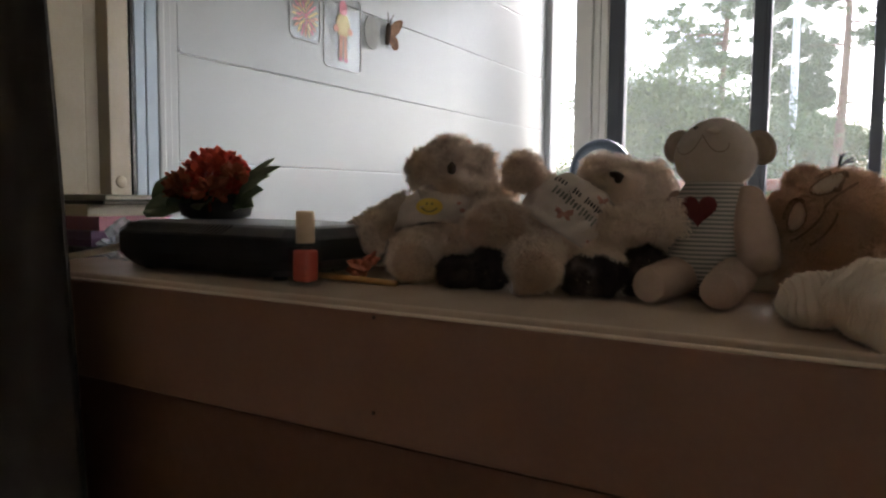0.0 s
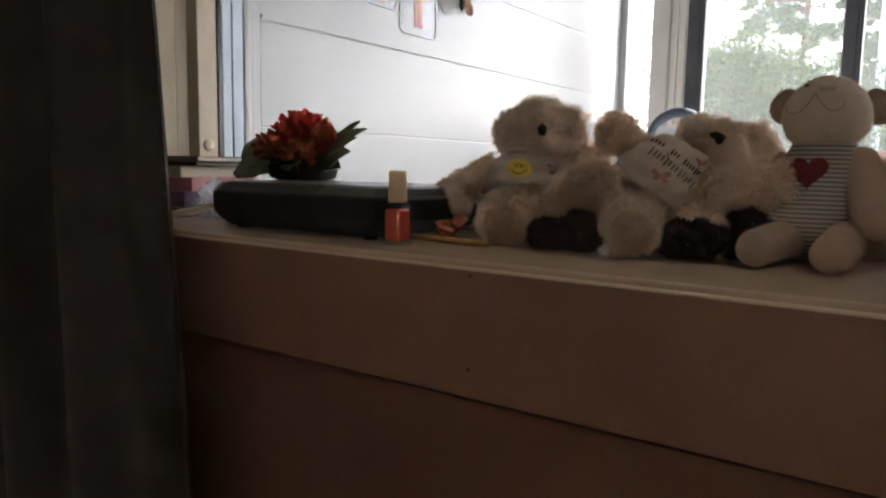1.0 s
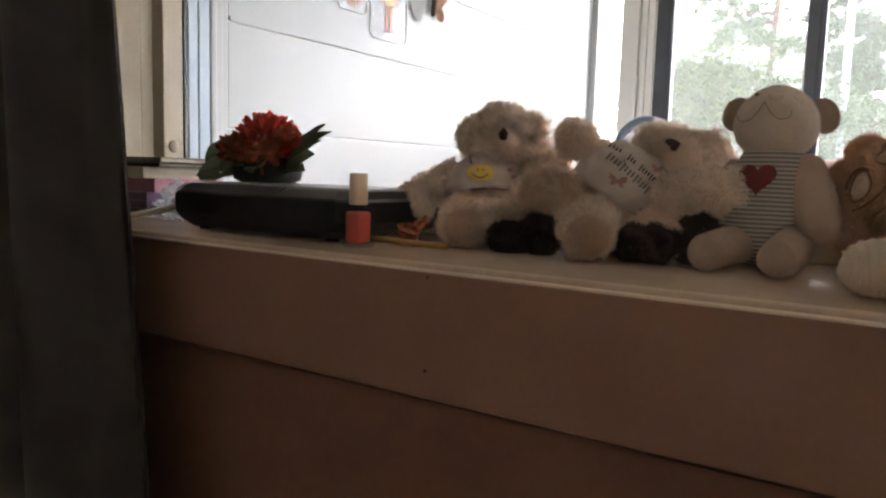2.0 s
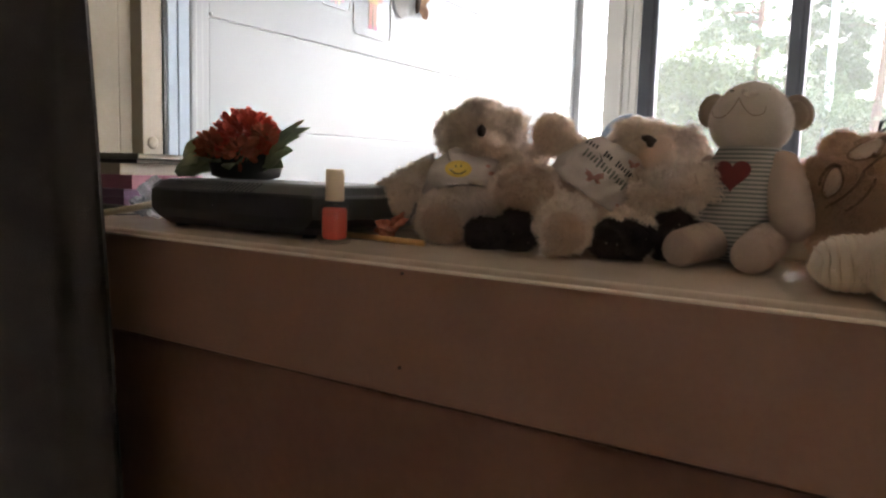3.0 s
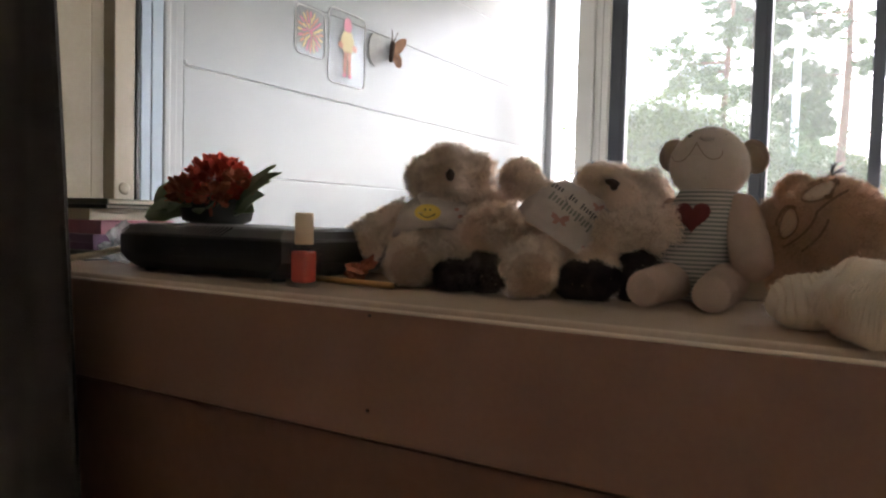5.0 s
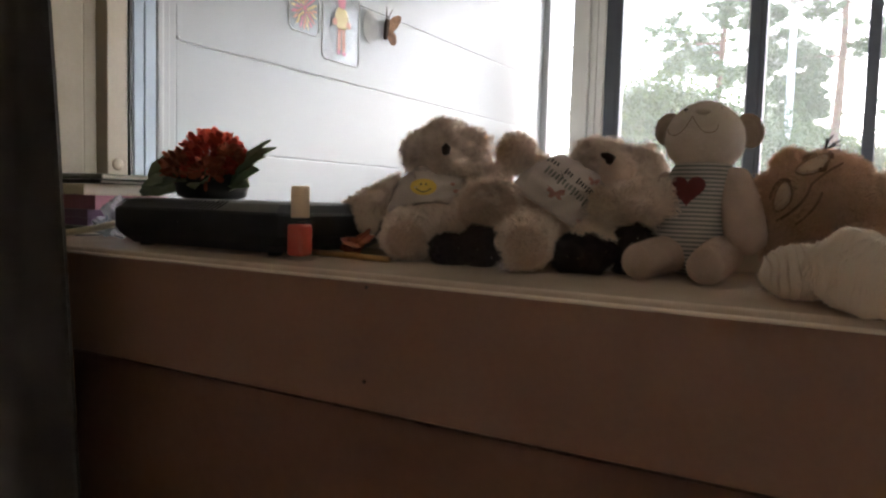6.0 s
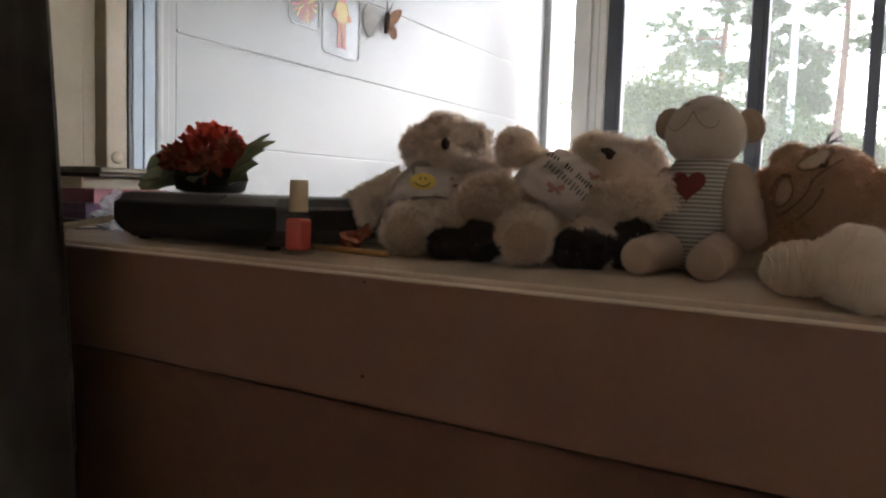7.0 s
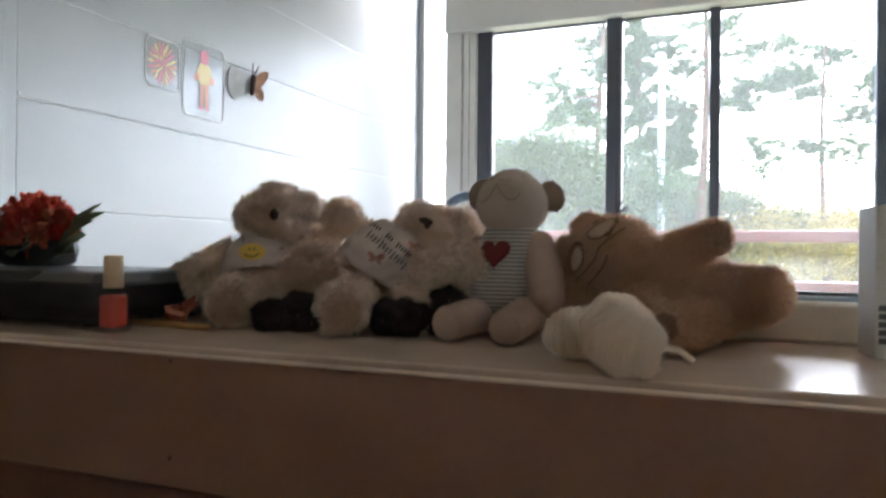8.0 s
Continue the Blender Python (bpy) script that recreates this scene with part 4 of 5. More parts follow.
LEAVES = [((-0.725, 0.69, 0.03), (-0.672, 0.70, 0.078), 0.017, 0.006), ((-0.725, 0.68, 0.025), (-0.652, 0.69, 0.070), 0.024, 0.004), ((-0.73, 0.68, 0.02), (-0.664, 0.67, 0.040), 0.026, -0.004),
          ((-0.73, 0.70, 0.03), (-0.690, 0.72, 0.085), 0.013, 0.006), ((-0.72, 0.675, 0.022), (-0.655, 0.675, 0.058), 0.016, 0.004), ((-0.73, 0.69, 0.015), (-0.675, 0.665, 0.018), 0.020, 0.003),
          ((-0.815, 0.68, 0.02), (-0.872, 0.67, 0.048), 0.044, 0.006), ((-0.815, 0.68, 0.012), (-0.874, 0.66, 0.022), 0.040, 0.004), ((-0.815, 0.66, 0.012), (-0.862, 0.64, 0.008), 0.036, 0.004), ((-0.81, 0.66, 0.01), (-0.850, 0.635, 0.002), 0.034, 0.006),
          ((-0.80, 0.65, 0.02), (-0.825, 0.615, 0.012), 0.026, 0.004), ((-0.74, 0.65, 0.02), (-0.725, 0.62, 0.012), 0.024, 0.004), ((-0.772, 0.645, 0.02), (-0.775, 0.61, 0.014), 0.026, 0.004)]
for k, (a, b, w, sag) in enumerate(LEAVES):
    part("leaf", leaf((a[0], a[1], a[2] + R0), (b[0], b[1], b[2] + R0), w * 1.4, sag, k), "leaf", fp)

# nail polish
bt = thing("nail_polish_bottle", (-0.476, 0.538, S), "coral red nail polish bottle with a pale wooden cap", "nail polish")
part("glass_body", box(-0.4895, 0.5250, S, -0.4625, 0.5510, S + 0.0405, 0.005, 4), "clear", bt, "clear thick glass")
part("polish", box(-0.4862, 0.5282, S + 0.0045, -0.4658, 0.5478, S + 0.0375, 0.004, 3), "polish", bt, "coral red polish")
part("neck", lathe([(0.0075, 0.0395), (0.0082, 0.0400), (0.0082, 0.0425), (0.0075, 0.0445)], (-0.476, 0.538, S), 20), "clear", bt, "narrow glass neck")
part("cap", lathe([(0.0088, 0.0435), (0.0094, 0.0440), (0.0092, 0.072), (0.0086, 0.0745), (0.0075, 0.0752)], (-0.476, 0.538, S), 28), "capwood", bt, "pale wooden cap")

st = thing("wooden_stick", (-0.46, 0.595, S), "thin orange-brown wooden stick lying on the sill", "stick")
part("shaft", tube([(-0.525, 0.603, S + 0.0034), (-0.40, 0.586, S + 0.0034)], 0.0034, n=6), "stick", st)

wr = thing("candy_wrapper", (-0.472, 0.63, S), "crumpled orange and clear candy wrapper", "wrapper")
part("foil", blob((-0.476, 0.624, S + 0.012), (0.012, 0.010, 0.010), (20, 15, 30), 0.28, 3, 2), "foil", wr, "", False)
part("twist", blob((-0.462, 0.626, S + 0.020), (0.010, 0.005, 0.007), (0, -40, 10), 0.4, 3, 4), "foil", wr, "", False)
part("clear_end", blob((-0.496, 0.618, S + 0.011), (0.015, 0.010, 0.011), (0, 30, 0), 0.35, 3, 7), "clear", wr, "clear film", False)

# ---- soft toys ----
FRONT = (0, 1, 0)
VIEW = (-0.5, 0.86, 0)


def band(surface, low, high, axis, thick=0.0025, arch=0.0, face=(0.5, -0.86, 0)):
    """A garment: the stretch of a body between two heights along an axis, a little larger; its hem rises by arch in front."""
    v, f = surface
    v = np.asarray(v)
    c = v.mean(0)
    a = np.array(Vector(axis).normalized())
    h = (v - c) @ a
    flat = (v - c) - h[:, None] * a
    flat /= np.linalg.norm(flat, axis=1)[:, None] + 1e-9
    rise = arch * np.clip(flat @ np.array(Vector(face).normalized()), 0, 1) ** 2
    h = h - rise * (h < high - arch)
    keep = [q for q in f if low < max(h[i] for i in q) and min(h[i] for i in q) < high]
    v = v + (np.clip(h, low, high) - h)[:, None] * a
    used = sorted({i for q in keep for i in q})
    at = {i: k for k, i in enumerate(used)}
    d = v[used] - c
    d -= (d @ a)[:, None] * a * 0.5
    d /= np.linalg.norm(d, axis=1)[:, None]
    wob = np.array([noise.fractal(Vector(p) * 55, 1.0, 2.0, 3) * 1.3 + 0.6 * math.sin(p[2] * 420 + 3 * math.sin(p[0] * 90)) for p in v[used]])
    outer = v[used] + d * (thick + 0.0016 * wob[:, None])
    inner = v[used] + d * 0.0004
    n = len(used)
    faces = [[at[i] for i in q] for q in keep] + [[n + at[i] for i in q][::-1] for q in keep]
    count = {}
    for q in keep:
        for i, j in zip(q, q[1:] + q[:1]):
            count[(i, j)] = 1
    for i, j in count:
        if (j, i) not in count:
            faces.append([at[j], at[i], n + at[i], n + at[j]])
    return np.concatenate([outer, inner]), faces


def turned(axis):
    """The turn, in degrees, that lays an upright body along an axis."""
    e = Vector((0, 0, 1)).rotation_difference(Vector(axis)).to_euler()
    return [math.degrees(a) for a in e]


def crumpled(c, r, rot, seed, rough=0.35):
    """A crushed cloth body: a blob with sharp random folds."""
    v, f = blob((0, 0, 0), r, rot, 0.05, 5, seed)
    out = []
    for p in v:
        n = Vector(p)
        k = noise.ridged_multi_fractal(n * 45 + Vector((seed * 3.1, seed, 0)), 1.0, 2.0, 4, 1.0, 2.0)
        out.append((n * (1 + rough * (k - 1.0) * 0.5))[:])
    return np.array(out) + np.array(c), f


# shaggy bear that sits upright in a white shirt
TOYS = "row of soft toys on the sill"
b1 = thing("teddy_bear", (-0.43, 0.70, S), "shaggy beige teddy bear in a white smiley shirt, sitting", "teddy bear", TOYS)
body = blob((-0.424, 0.714, S + 0.048), (0.045, 0.036, 0.050), (0, 0, 25))
plush("body", body, b1, "fur", 11000, 0.0064, 1)
head = blob((-0.427, 0.741, 0.9170), (0.0350, 0.034, 0.0370), (0, 0, 28), 0.03, seed=2)
hd1 = plush("head", head, b1, "fur", 24000, 0.0110, 2, messy=0.8)
muz = blob((-0.406, 0.706, 0.909), (0.017, 0.014, 0.0150), (0, 0, 28))
plush("muzzle", muz, hd1, "fur", 6500, 0.0065, 3, messy=0.6)
part("nose", blob((-0.3950, 0.6875, 0.9220), (0.0048, 0.0035, 0.0066), (0, 0, 28), 0.10, level=3), "nose", hd1, "dark brown nose")
plush("ear", blob((-0.465, 0.738, 0.9240), (0.0120, 0.010, 0.0190), (0, 8, 28), level=3), hd1, "fur", 6000, 0.0090, 4, messy=0.8)
plush("ear", blob((-0.391, 0.752, 0.9270), (0.0120, 0.010, 0.0180), (0, -8, 28), level=3), hd1, "fur", 6000, 0.0090, 5, messy=0.8)
shirt = band(blob((-0.424, 0.714, S + 0.048), (0.045, 0.036, 0.050), (0, 0, 25), level=5), 0.001, 0.047, (-0.05, 0.10, 1), 0.0095, 0.0085)
sh1 = part("shirt", shirt, "shirt", b1, "white cotton shirt")
RT = Vector((0.87, 0.49, 0)).normalized()
C1 = Vector((-0.3985, 0.645, 0.8795))
part("smiley_print", patch(circle(0.0152, 26, 0.62), shirt, C1, RT, (0, 0, 1), VIEW, 0.0010), "yellow", sh1, "yellow smiley print")
for dx in (-0.0022, 0.0022):
    part("eye_print", patch(circle(0.0012, 10, 1.9), shirt, C1 + RT * dx * 1.3 + Vector((0, 0, 0.003)), RT, (0, 0, 1), VIEW, 0.0020, 2), "ink", sh1)
part("mouth_print", stitched([C1 + RT * a + Vector((0, 0, -0.0056 + 55 * a * a)) for a in np.linspace(-0.0085, 0.0085, 9)], shirt, VIEW, 0.0006, 0.0014), "ink", sh1)
for a, b, k in ((0.033, 0.004, 0.9), (0.037, -0.004, 1.1)):
    part("mark_print", patch(circle(0.0030 * k, 12, 0.7), shirt, C1 + RT * a + Vector((0, 0, b)), RT, (0, 0, 1), VIEW, 0.0008, 2), "redprint", sh1)
part("collar", stitched([C1 + RT * a + Vector((0, 0, 0.0185 + 4 * a * a)) for a in np.linspace(-0.026, 0.030, 14)], shirt, VIEW, 0.0011, 0.0004), "shirt", sh1, "sewn collar edge")
plush("arm", merge(limb((-0.470, 0.706, 0.876), (-0.495, 0.675, 0.854), 0.014, 0.017, 3), blob((-0.498, 0.664, 0.842), (0.021, 0.018, 0.021), (0, 20, 0), level=3)), b1, "fur", 12000, 0.0070, 6, messy=0.7)
plush("arm", limb((-0.392, 0.728, 0.881), (-0.350, 0.720, 0.893), 0.012, 0.0140), b1, "fur", 8000, 0.0100, 7, messy=0.8)
lf = limb((-0.440, 0.690, 0.832), (-0.4060, 0.629, 0.8265), 0.019, 0.0235)
lg1 = plush("leg", lf, b1, "fur", 14000, 0.0080, 8, messy=0.7)
plush("sole", blob((-0.3945, 0.6085, 0.8240), (0.0175, 0.006, 0.0170), (0, 0, 28), level=4), lg1, "sole", 4500, 0.0045, 50, "short brownish sole pad", 0.9)
rf = limb((-0.386, 0.694, 0.836), (-0.322, 0.654, 0.859), 0.014, 0.0300)
lg1 = plush("leg", rf, b1, "fur", 11000, 0.0070, 9)
plush("sole", blob((-0.3125, 0.6325, 0.8580), (0.0275, 0.007, 0.0260), (0, 0, 28), level=4), lg1, "sole", 7500, 0.0050, 51, "short brownish sole pad", 0.9)
plush("tail_tuft", blob((-0.366, 0.655, 0.834), (0.014, 0.013, 0.013), level=3), b1, "fur", 3000, 0.011, 10)

# shaggy bear that leans back, one arm raised, in a printed shirt
b2 = thing("teddy_bear", (-0.25, 0.70, S), "beige teddy bear in a printed white shirt, leaning sideways", "teddy bear", TOYS)
AX = Vector((0.47, 0.28, 0.84)).normalized()
body = blob((-0.268, 0.702, 0.858), (0.047, 0.038, 0.054), turned(AX))
plush("body", body, b2, "sole", 9000, 0.0040, 11)
head = blob((-0.226, 0.744, 0.902), (0.0350, 0.031, 0.0270), (0, 10, 25), 0.04, seed=4)
hd2 = plush("head", head, b2, "fur", 20000, 0.0090, 12, messy=0.8)
plush("muzzle", blob((-0.2045, 0.708, 0.9000), (0.0165, 0.0155, 0.0175), (0, 15, 25), level=4), hd2, "furpale", 7000, 0.0026, 13, width=0.0004)
part("nose", merge(blob((-0.2105, 0.6945, 0.9130), (0.0078, 0.0038, 0.0038), (0, 18, 25), 0.05, level=3), blob((-0.2085, 0.6930, 0.9095), (0.0040, 0.0034, 0.0045), (0, 18, 25), level=3)), "nose", hd2, "dark brown nose")
plush("ear", blob((-0.1870, 0.750, 0.8990), (0.0140, 0.010, 0.0240), (0, -10, 25), level=3), hd2, "fur", 7500, 0.0095, 14, messy=0.8)
plush("ear", blob((-0.2460, 0.748, 0.9200), (0.0130, 0.009, 0.0110), (0, 0, 25), level=3), hd2, "fur", 4500, 0.0090, 15, messy=0.9)
shirt = band(blob((-0.268, 0.702, 0.858), (0.047, 0.038, 0.054), turned(AX), level=5), -0.008, 0.047, AX, 0.0065)
sh2 = part("shirt", shirt, "shirt", b2, "white cotton shirt with dark and red print")
ACROSS = Vector((0.68, 0.40, -0.72)).normalized()
C2 = Vector((-0.222, 0.645, 0.8770))
for off, start, words, h, step, ink in [(0.0120, -0.036, (0.015, 0.010, 0.034), 0.0058, 0.0032, "ink"), (0.0005, -0.033, (0.052,), 0.0078, 0.0040, "softink")]:
    at = start
    for w in words:
        for q in range(int(w / step)):
            tall = h * (1.25 if q % 4 == 0 else 0.85)
            o = C2 + ACROSS * (at + step * q) + AX * (off + 0.0007 * math.sin(3 * q))
            part("print_bar", patch(rect(step * 0.55, tall, 2), shirt, o, ACROSS + AX * 0.2, AX + ACROSS * 0.12, VIEW, 0.0006, 2), ink, sh2)
        at += w + 0.0045
FLY = [(0, 0.001), (0.0035, 0.004), (0.0085, 0.0055), (0.0085, 0.001), (0.005, -0.0005), (0.0065, -0.004), (0.003, -0.0045), (0, -0.0015), (-0.003, -0.0045), (-0.0065, -0.004), (-0.005, -0.0005), (-0.0085, 0.001), (-0.0085, 0.0055), (-0.0035, 0.004)]
for a, u, sc in [(-0.014, -0.0140, 1.0), (0.026, -0.018, 0.7), (0.013, 0.023, 0.7)]:
    o = C2 + ACROSS * a + AX * u
    part("red_mark", patch([(x * sc, y * sc) for x, y in FLY], shirt, o, ACROSS + AX * 0.5, AX - ACROSS * 0.5, VIEW, 0.0008, 3), "redprint", sh2, "small red print")
plush("arm", merge(limb((-0.268, 0.703, 0.893), (-0.300, 0.700, 0.910), 0.0125, 0.0115, 3), blob((-0.3140, 0.700, 0.9180), (0.0205, 0.019, 0.0195), (0, 25, 0), level=4)), b2, "fur", 9000, 0.0060, 16, messy=0.7)
plush("arm", limb((-0.208, 0.690, 0.860), (-0.160, 0.664, 0.869), 0.019, 0.020), b2, "fur", 9000, 0.0075, 17, messy=0.8)
lf = limb((-0.285, 0.690, 0.838), (-0.262, 0.612, 0.8270), 0.020, 0.0240)
lg2 = plush("leg", lf, b2, "fur", 13000, 0.0070, 18, messy=0.7)
plush("sole", blob((-0.2515, 0.5910, 0.8250), (0.0165, 0.006, 0.0165), (0, 0, 22), level=4), lg2, "sole", 4500, 0.0045, 52, "short brownish sole pad", 0.9)
plush("leg", limb((-0.240, 0.700, 0.832), (-0.200, 0.655, 0.824), 0.022, 0.020), b2, "furpale", 5500, 0.005, 19)

# smooth bear in a striped suit
b3 = thing("teddy_bear", (-0.122, 0.68, S), "cream jersey teddy bear in a striped suit with a red heart", "teddy bear", TOYS)
FINE = 0.00028
body = limb((-0.125, 0.698, 0.846), (-0.120, 0.706, 0.899), 0.0475, 0.026, lump=0.02)
part("body", body, "stripe", b3, "grey and cream striped suit")
part("heart", patch([(a * 1.02, b * 0.98) for a, b in HEART], body, (-0.1215, 0.64, 0.8815), (0.97, 0.2, 0), (0, 0.1, 1), (-0.2, 0.97, 0), 0.0012, 5), "heart", b3, "red felt heart")
hv, hf = blob((0, 0, 0), (0.0350, 0.0365, 0.0345), level=5)
hv = hv * np.stack([1.03 - 2.6 * hv[:, 2] - 45 * hv[:, 2] ** 2, 1.03 - 2.6 * hv[:, 2] - 45 * hv[:, 2] ** 2, np.ones(len(hv))], 1)
head = moved((hv, hf), pose(-0.1210, 0.706, 0.9315, -12, 0, 12))
hd3 = plush("head", head, b3, "linen", 9000, 0.0018, 34, "soft cream jersey head", width=FINE)
snout = blob((-0.118, 0.684, 0.9400), (0.022, 0.0150, 0.0165), (-25, 0, 12), level=5)
plush("snout", snout, hd3, "linen", 4000, 0.0016, 35, width=FINE)
part("nose", blob((-0.1170, 0.6700, 0.9525), (0.0070, 0.0035, 0.0040), (-30, 0, 12), level=3), "linen", hd3, "soft raised nose")
V3 = (-0.16, 0.98, 0.05)
sn = merge(head, snout)
for line in ([(-0.1197, 0.63, 0.9460), (-0.1270, 0.63, 0.9300), (-0.1345, 0.63, 0.9290)], [(-0.1345, 0.63, 0.9290), (-0.1420, 0.63, 0.9285), (-0.1421, 0.63, 0.9358)],
             [(-0.1197, 0.63, 0.9460), (-0.1130, 0.63, 0.9315), (-0.1058, 0.63, 0.9304)], [(-0.1058, 0.63, 0.9304), (-0.0970, 0.63, 0.9300), (-0.0972, 0.63, 0.9379)]):
    part("mouth_stitch", stitched(bezier(line, 14), sn, V3, 0.0005), "thread", hd3, "brown stitched mouth")
for s in (-1, 1):
    part("eye", blob((-0.1205 + 0.0145 * s, 0.6880 + 0.002 * s, 0.9555), (0.0030, 0.0022, 0.0017), (0, -20 * s, 12), level=2), "nose", hd3, "small dark stitched eye")
for c, tilt in (((-0.1570, 0.7150, 0.9410), 16), ((-0.0835, 0.7190, 0.9385), -20)):
    e = part("ear", blob(c, (0.0130, 0.0065, 0.0165), (0, tilt, 12), level=4), "earbrown", hd3, "brown jersey ear")
    part("ear_lining", blob((c[0], c[1] - 0.0048, c[2] - 0.001), (0.0090, 0.003, 0.0120), (0, tilt, 12), level=3), "thread", e, "brown ear lining")
# Arms and legs use the tan copy, which carries their shade.
plush("arm", limb((-0.089, 0.697, 0.888), (-0.0760, 0.668, 0.845), 0.0150, 0.0205, lump=0.03), b3, "linenshade", 5000, 0.0018, 33, width=FINE)
plush("arm", limb((-0.152, 0.700, 0.886), (-0.168, 0.690, 0.842), 0.0125, 0.016, lump=0.03), b3, "linenshade", 4000, 0.0018, 32, width=FINE)
for p0, p1 in (((-0.139, 0.672, 0.822), (-0.1560, 0.6120, 0.8158)), ((-0.094, 0.670, 0.823), (-0.0975, 0.6060, 0.8158))):
    lg = sock(p0, p1, 0.0172, 0.0156)
    ob = plush("leg", lg, b3, "linenshade", 5000, 0.0016, 36, width=FINE)
    ax = (Vector(p1) - Vector(p0)).normalized()
    a = ax.orthogonal().normalized()
    part("sole_seam", tube([Vector(p1) - ax * 0.0008 + (a * math.cos(q) + ax.cross(a) * math.sin(q)) * 0.0143 for q in np.linspace(0, 2 * math.pi, 30)], 0.0006, n=5), "linenshade", ob)

# plush tiger on its back
tg = thing("plush_tiger", (0.03, 0.70, S), "orange plush tiger lying on its back", "soft toy", TOYS)
body = merge(limb((0.020, 0.706, 0.852), (0.074, 0.704, 0.842), 0.042, 0.034), blob((0.040, 0.690, 0.834), (0.036, 0.030, 0.033), (0, 20, 0)))
plush("body", body, tg, "tiger", 17000, 0.0055, 21)
head = blob((-0.018, 0.702, 0.8740), (0.044, 0.044, 0.042), (0, -25, 10))
hd = plush("head", head, tg, "tiger", 14000, 0.0050, 22)
plush("ear", blob((-0.049, 0.725, 0.9070), (0.016, 0.010, 0.0125), (0, -35, 0), level=3), hd, "tiger", 3500, 0.005, 23)
plush("ear", blob((-0.063, 0.702, 0.878), (0.010, 0.010, 0.020), (0, -8, 0), level=3), hd, "tiger", 3500, 0.005, 24)
plush("ruff", blob((-0.046, 0.700, 0.838), (0.022, 0.024, 0.034), (0, -12, 0), level=3), hd, "tiger", 5000, 0.0055, 54)
snub = blob((-0.008, 0.668, 0.868), (0.028, 0.018, 0.024), (0, -40, 0), level=4)
plush("muzzle", snub, hd, "tiger", 6000, 0.0045, 25)
FACE = merge(head, snub)
for c, k, tilt in (((-0.0475, 0.64, 0.876), (0.0070, 0.0125), 14), ((-0.0255, 0.64, 0.9035), (0.0068, 0.0135), 58)):
    U, W = Vector((math.cos(radians(-tilt)), 0, math.sin(radians(-tilt)))), Vector((math.sin(radians(tilt)), 0, math.cos(radians(tilt))))
    out = [(k[0] * math.cos(q), k[1] * math.sin(q) * (1 - 0.25 * math.cos(q))) for q in np.linspace(0, 2 * math.pi, 22, endpoint=False)]
    ob = part("eye_patch", patch(out, FACE, c, U, W, FRONT, 0.0042, 4), "tigerpale", hd, "pale almond eye patch")
    part("eye_outline", stitched([Vector(c) + U * a * 1.05 + W * b * 1.05 for a, b in out + out[:1]], FACE, FRONT, 0.0007, 0.0024), "tigerdark", ob, "dark outline")
    part("brow", stitched([Vector(c) + U * a * 1.5 + W * b * 1.15 for a, b in out[5:13]], FACE, FRONT, 0.0015, 0.0040), "tigerdark", ob, "dark brow stripe")
for line in ([(-0.052, 0.64, 0.855), (-0.028, 0.64, 0.870), (-0.026, 0.64, 0.886)], [(-0.026, 0.64, 0.886), (-0.018, 0.64, 0.896), (-0.004, 0.64, 0.905)], [(-0.036, 0.64, 0.853), (-0.020, 0.64, 0.865), (-0.017, 0.64, 0.880)]):
    part("stripe", stitched(bezier(line, 14), FACE, FRONT, 0.0010, 0.0022), "tigerdark", hd, "dark curved stripe")
for bend, tall, side in ((0.004, 0.020, 0.006), (0.002, 0.015, 0.012), (0.006, 0.011, 0.013), (0.001, 0.018, 0.001)):
    part("hair_tuft", tube(bezier([(-0.0215, 0.733, 0.914), (-0.0195, 0.735, 0.914 + tall * 0.6 + bend), (-0.0205 + side, 0.736, 0.914 + tall)], 7), 0.0013, 0.0008, 6), "ink", hd, "dark hair tuft")
plush("arm", merge(limb((0.028, 0.708, 0.880), (0.070, 0.713, 0.8970), 0.0175, 0.0150), blob((0.0700, 0.713, 0.8975), (0.0140, 0.014, 0.0155), (0, -15, 0), level=3)), tg, "tiger", 8000, 0.0055, 26)
plush("arm", limb((0.010, 0.664, 0.845), (0.022, 0.622, 0.820), 0.018, 0.016), tg, "tiger", 5000, 0.005, 27)
plush("leg", merge(limb((0.076, 0.698, 0.846), (0.110, 0.688, 0.847), 0.0235, 0.0240), blob((0.1120, 0.686, 0.846), (0.0160, 0.020, 0.0250), (0, 12, 0), level=3)), tg, "tiger", 9500, 0.0055, 28)
lg4 = plush("leg", limb((0.066, 0.672, 0.826), (0.0430, 0.618, 0.8205), 0.020, 0.0190), tg, "tiger", 6500, 0.005, 29)
plush("sole", blob((0.0360, 0.6030, 0.8220), (0.0105, 0.006, 0.0115), (0, 0, -15), level=3), lg4, "tigerdark", 1800, 0.003, 53, "darker sole")

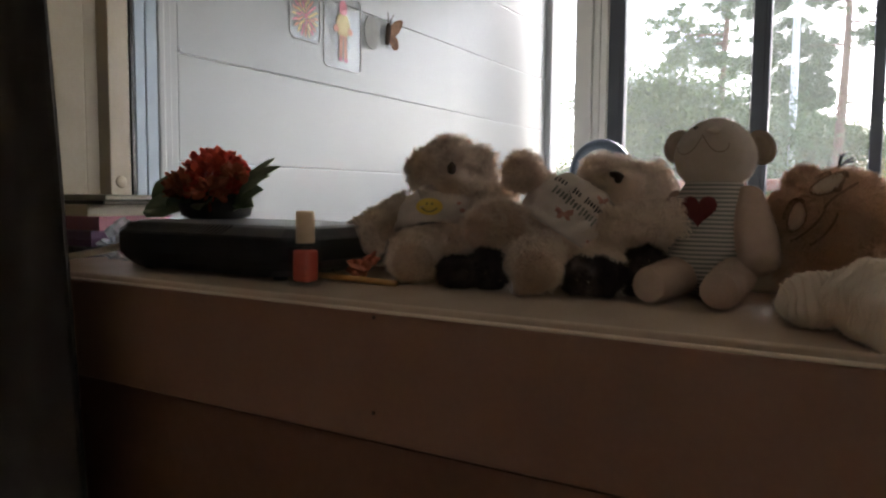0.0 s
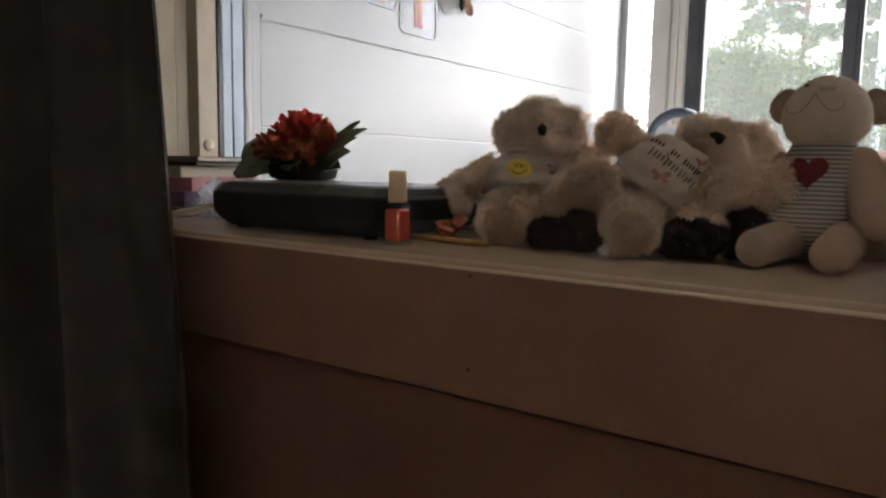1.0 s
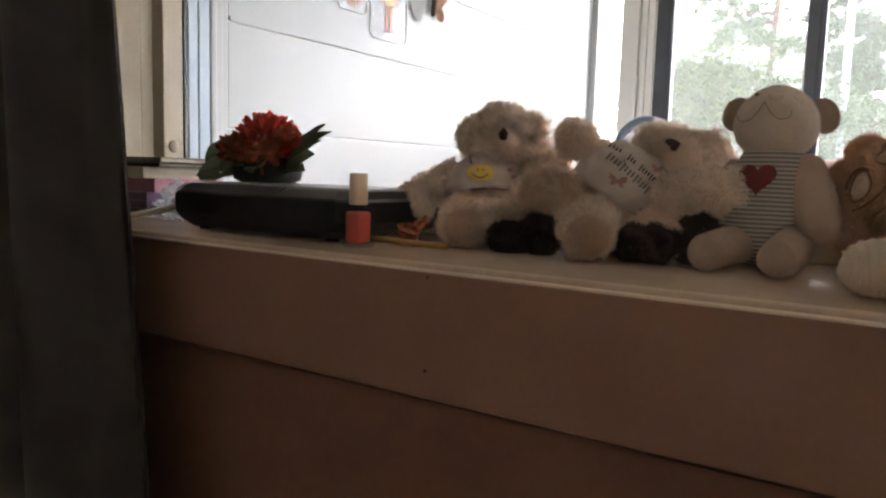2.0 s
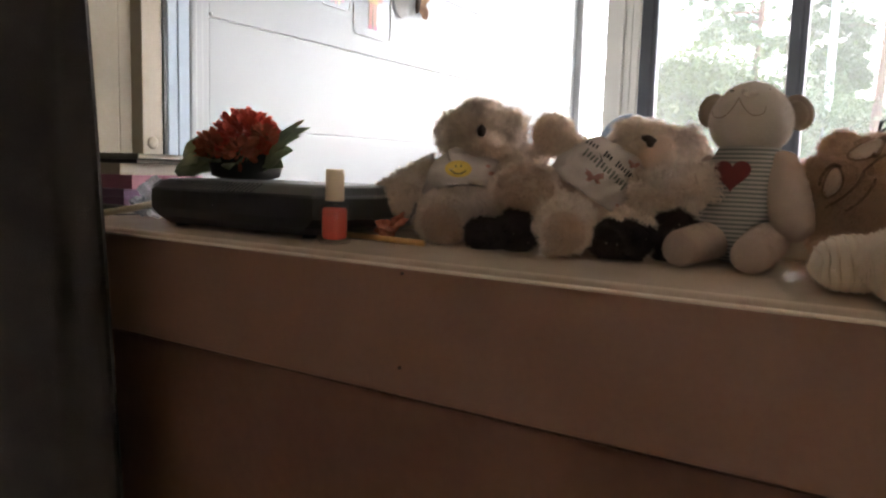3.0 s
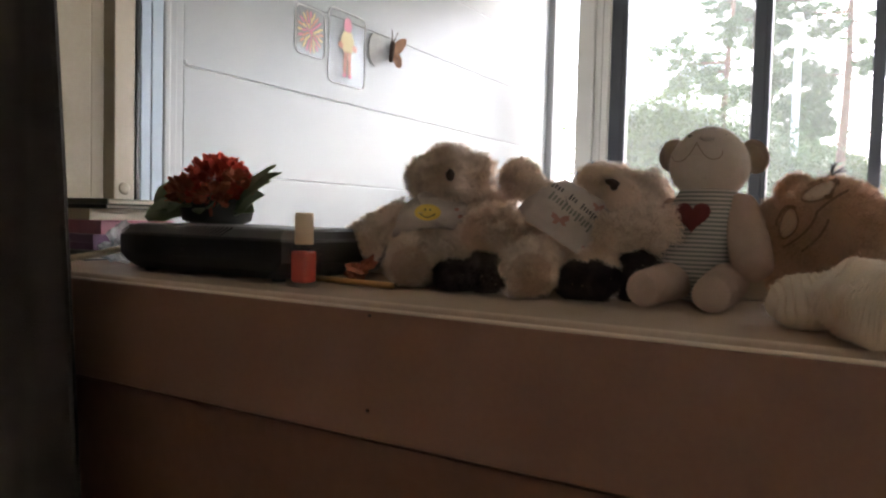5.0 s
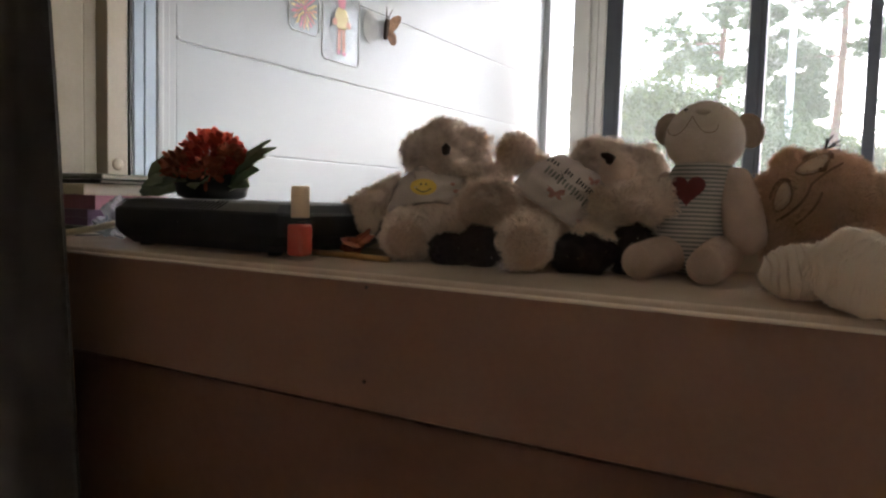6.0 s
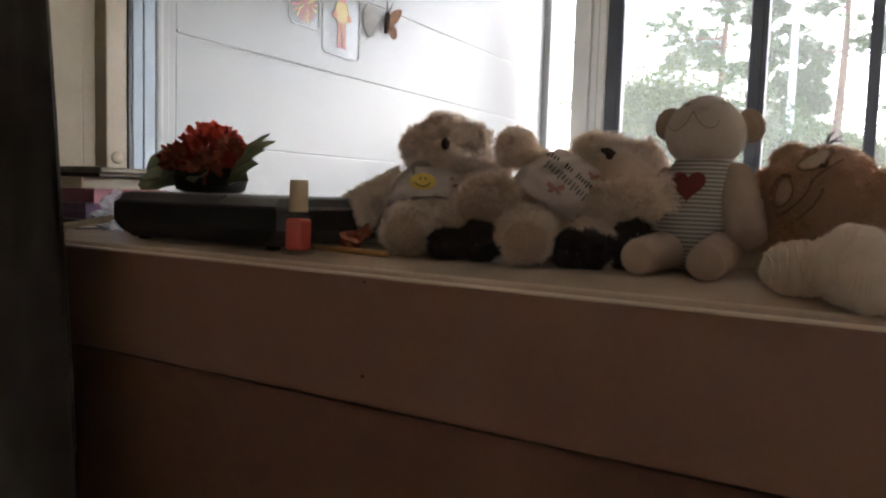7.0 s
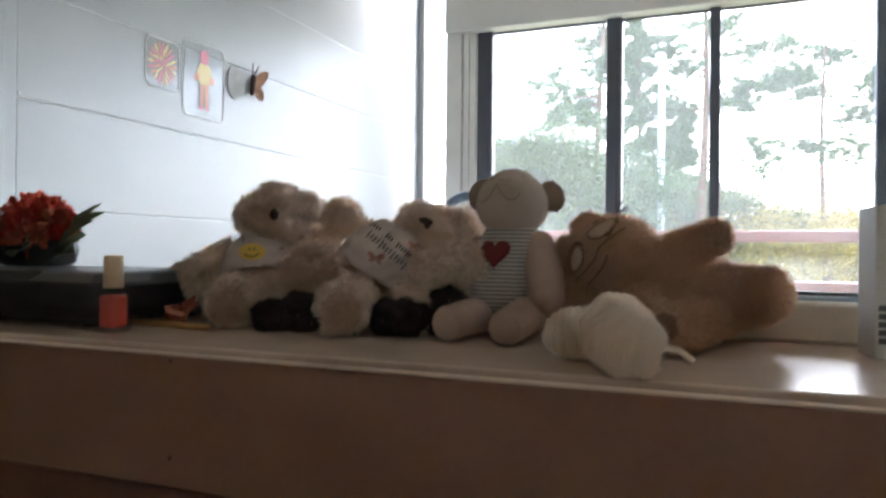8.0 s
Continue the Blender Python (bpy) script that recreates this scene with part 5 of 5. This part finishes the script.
# white knitted baby shoes
BOOTS = [[((-0.024, 0.562, 0.8205), (0.028, 0.022, 0.0200), (0, -6, 15)), ((-0.003, 0.546, 0.8255), (0.019, 0.020, 0.0210), (0, 20, 0))],
         [((0.010, 0.520, 0.8275), (0.026, 0.027, 0.0275), (0, 0, -20)), ((0.020, 0.499, 0.8235), (0.025, 0.026, 0.0245), (0, 10, -20))]]
for k, lumps in enumerate(BOOTS):
    c = lumps[0][0]
    kn = thing("knitted_bootie", (c[0], c[1], S), "white knitted wool baby bootie lying on the sill", "bootie", "pair of booties")
    for name, (c, r, rot) in zip(("toe", "cuff"), lumps):
        sh = blob(c, r, rot, 0.035 + 0.045 * k, 4, k + 3)
        ribs = [sh]
        count = 16 if k else 9
        for j in range(count):
            a = -0.80 + 1.60 * j / (count - 1) + 0.03 * math.sin(5 * j)
            ring = []
            for q in np.linspace(0, 2 * math.pi, 30):
                n = Vector((a + 0.03 * math.sin(3 * q + j), math.cos(q) * math.sqrt(1 - a * a), math.sin(q) * math.sqrt(1 - a * a)))
                g = 1 + (0.035 + 0.045 * k) * math.sin(n.x * 5 + k + 3) * math.sin(n.y * 6 + 2 * (k + 3)) + 0.7 * (0.035 + 0.045 * k) * math.sin(n.z * 7 + (k + 3) * 3)
                n = Vector((n.x * r[0], n.y * r[1], n.z * r[2])) * g
                ring.append((Euler([radians(t) for t in rot]).to_matrix() @ n + Vector(c))[:])
            ribs.append(tube(ring, 0.0005 if k else 0.0011, n=6))
        part(name, merge(*ribs, fur(sh, 2500, 0.0024, 0.0002, 40 + k)), "wool", kn, "ribbed white wool knit")
    if k:
        part("tie", tube([(0.036, 0.520, 0.813), (0.043, 0.524, 0.8175), (0.052, 0.528, 0.8155), (0.061, 0.530, 0.8085)], 0.0022, n=6), "wool", kn, "white wool tie")

# dark velvet bundles between the feet, which also stand for the shade there
for c, r, rot, sd in [((-0.345, 0.622, S + 0.015), (0.024, 0.018, 0.016), (0, 0, 20), 3), ((-0.314, 0.624, S + 0.020), (0.019, 0.017, 0.020), (0, 0, 50), 4), ((-0.212, 0.634, S + 0.018), (0.030, 0.019, 0.018), (0, 0, 10), 6), ((-0.172, 0.655, S + 0.022), (0.022, 0.018, 0.022), (0, 0, 0), 9)]:
    dk = thing("velvet_shade_bundle", (c[0], c[1], S), "crumpled black velvet bundle that also fills in shade between the toys", "scrunchie", "black scrunchies")
    cl = crumpled(c, r, rot, sd, 0.55)
    part("cloth", merge(cl, fur(cl, 3500, 0.004, 0.0006, sd)), "darkcloth", dk)
    rg = np.random.default_rng(sd)
    # Shiny specks added on the cloth for its glints.
    for _ in range(3):
        q = rg.uniform(3.6, 5.8)
        part("glint_speck", blob((c[0] + r[0] * 0.95 * math.cos(q), c[1] + r[1] * 1.0 * math.sin(q), c[2] + rg.uniform(-0.6, 0.7) * r[2]), (0.0008, 0.0005, 0.0008), level=2), "glintsilver", dk, "tiny shiny speck that gives a glint")
pin = thing("glass_bead", (-0.168, 0.628, S), "tiny clear glass bead on the dark cloth", "bead")
part("bead", blob((-0.168, 0.6335, S + 0.030), 0.0028, level=3), "clear", pin)

# white carton
bx = thing("carton_box", (0.225, 0.68, S), "white upright carton with blue and grey print", "carton")
mb = pose(0.228, 0.690, S, 0, 0, 8)
part("carton", moved(box(-0.040, -0.022, 0, 0.040, 0.022, 0.122, 0.0012), mb), "carton", bx, "", False)
part("blue_panel", moved(box(-0.014, -0.0227, 0.045, 0.034, -0.0218, 0.108, 0.0003), mb), "blue", bx, "blue printed panel", False)
for k in range(5):
    part("print_bar", moved(box(-0.038, -0.0227, 0.012 + 0.0065 * k, -0.026 - 0.002 * (k % 2), -0.0218, 0.0165 + 0.0065 * k), mb), "greytext", bx, "", False)
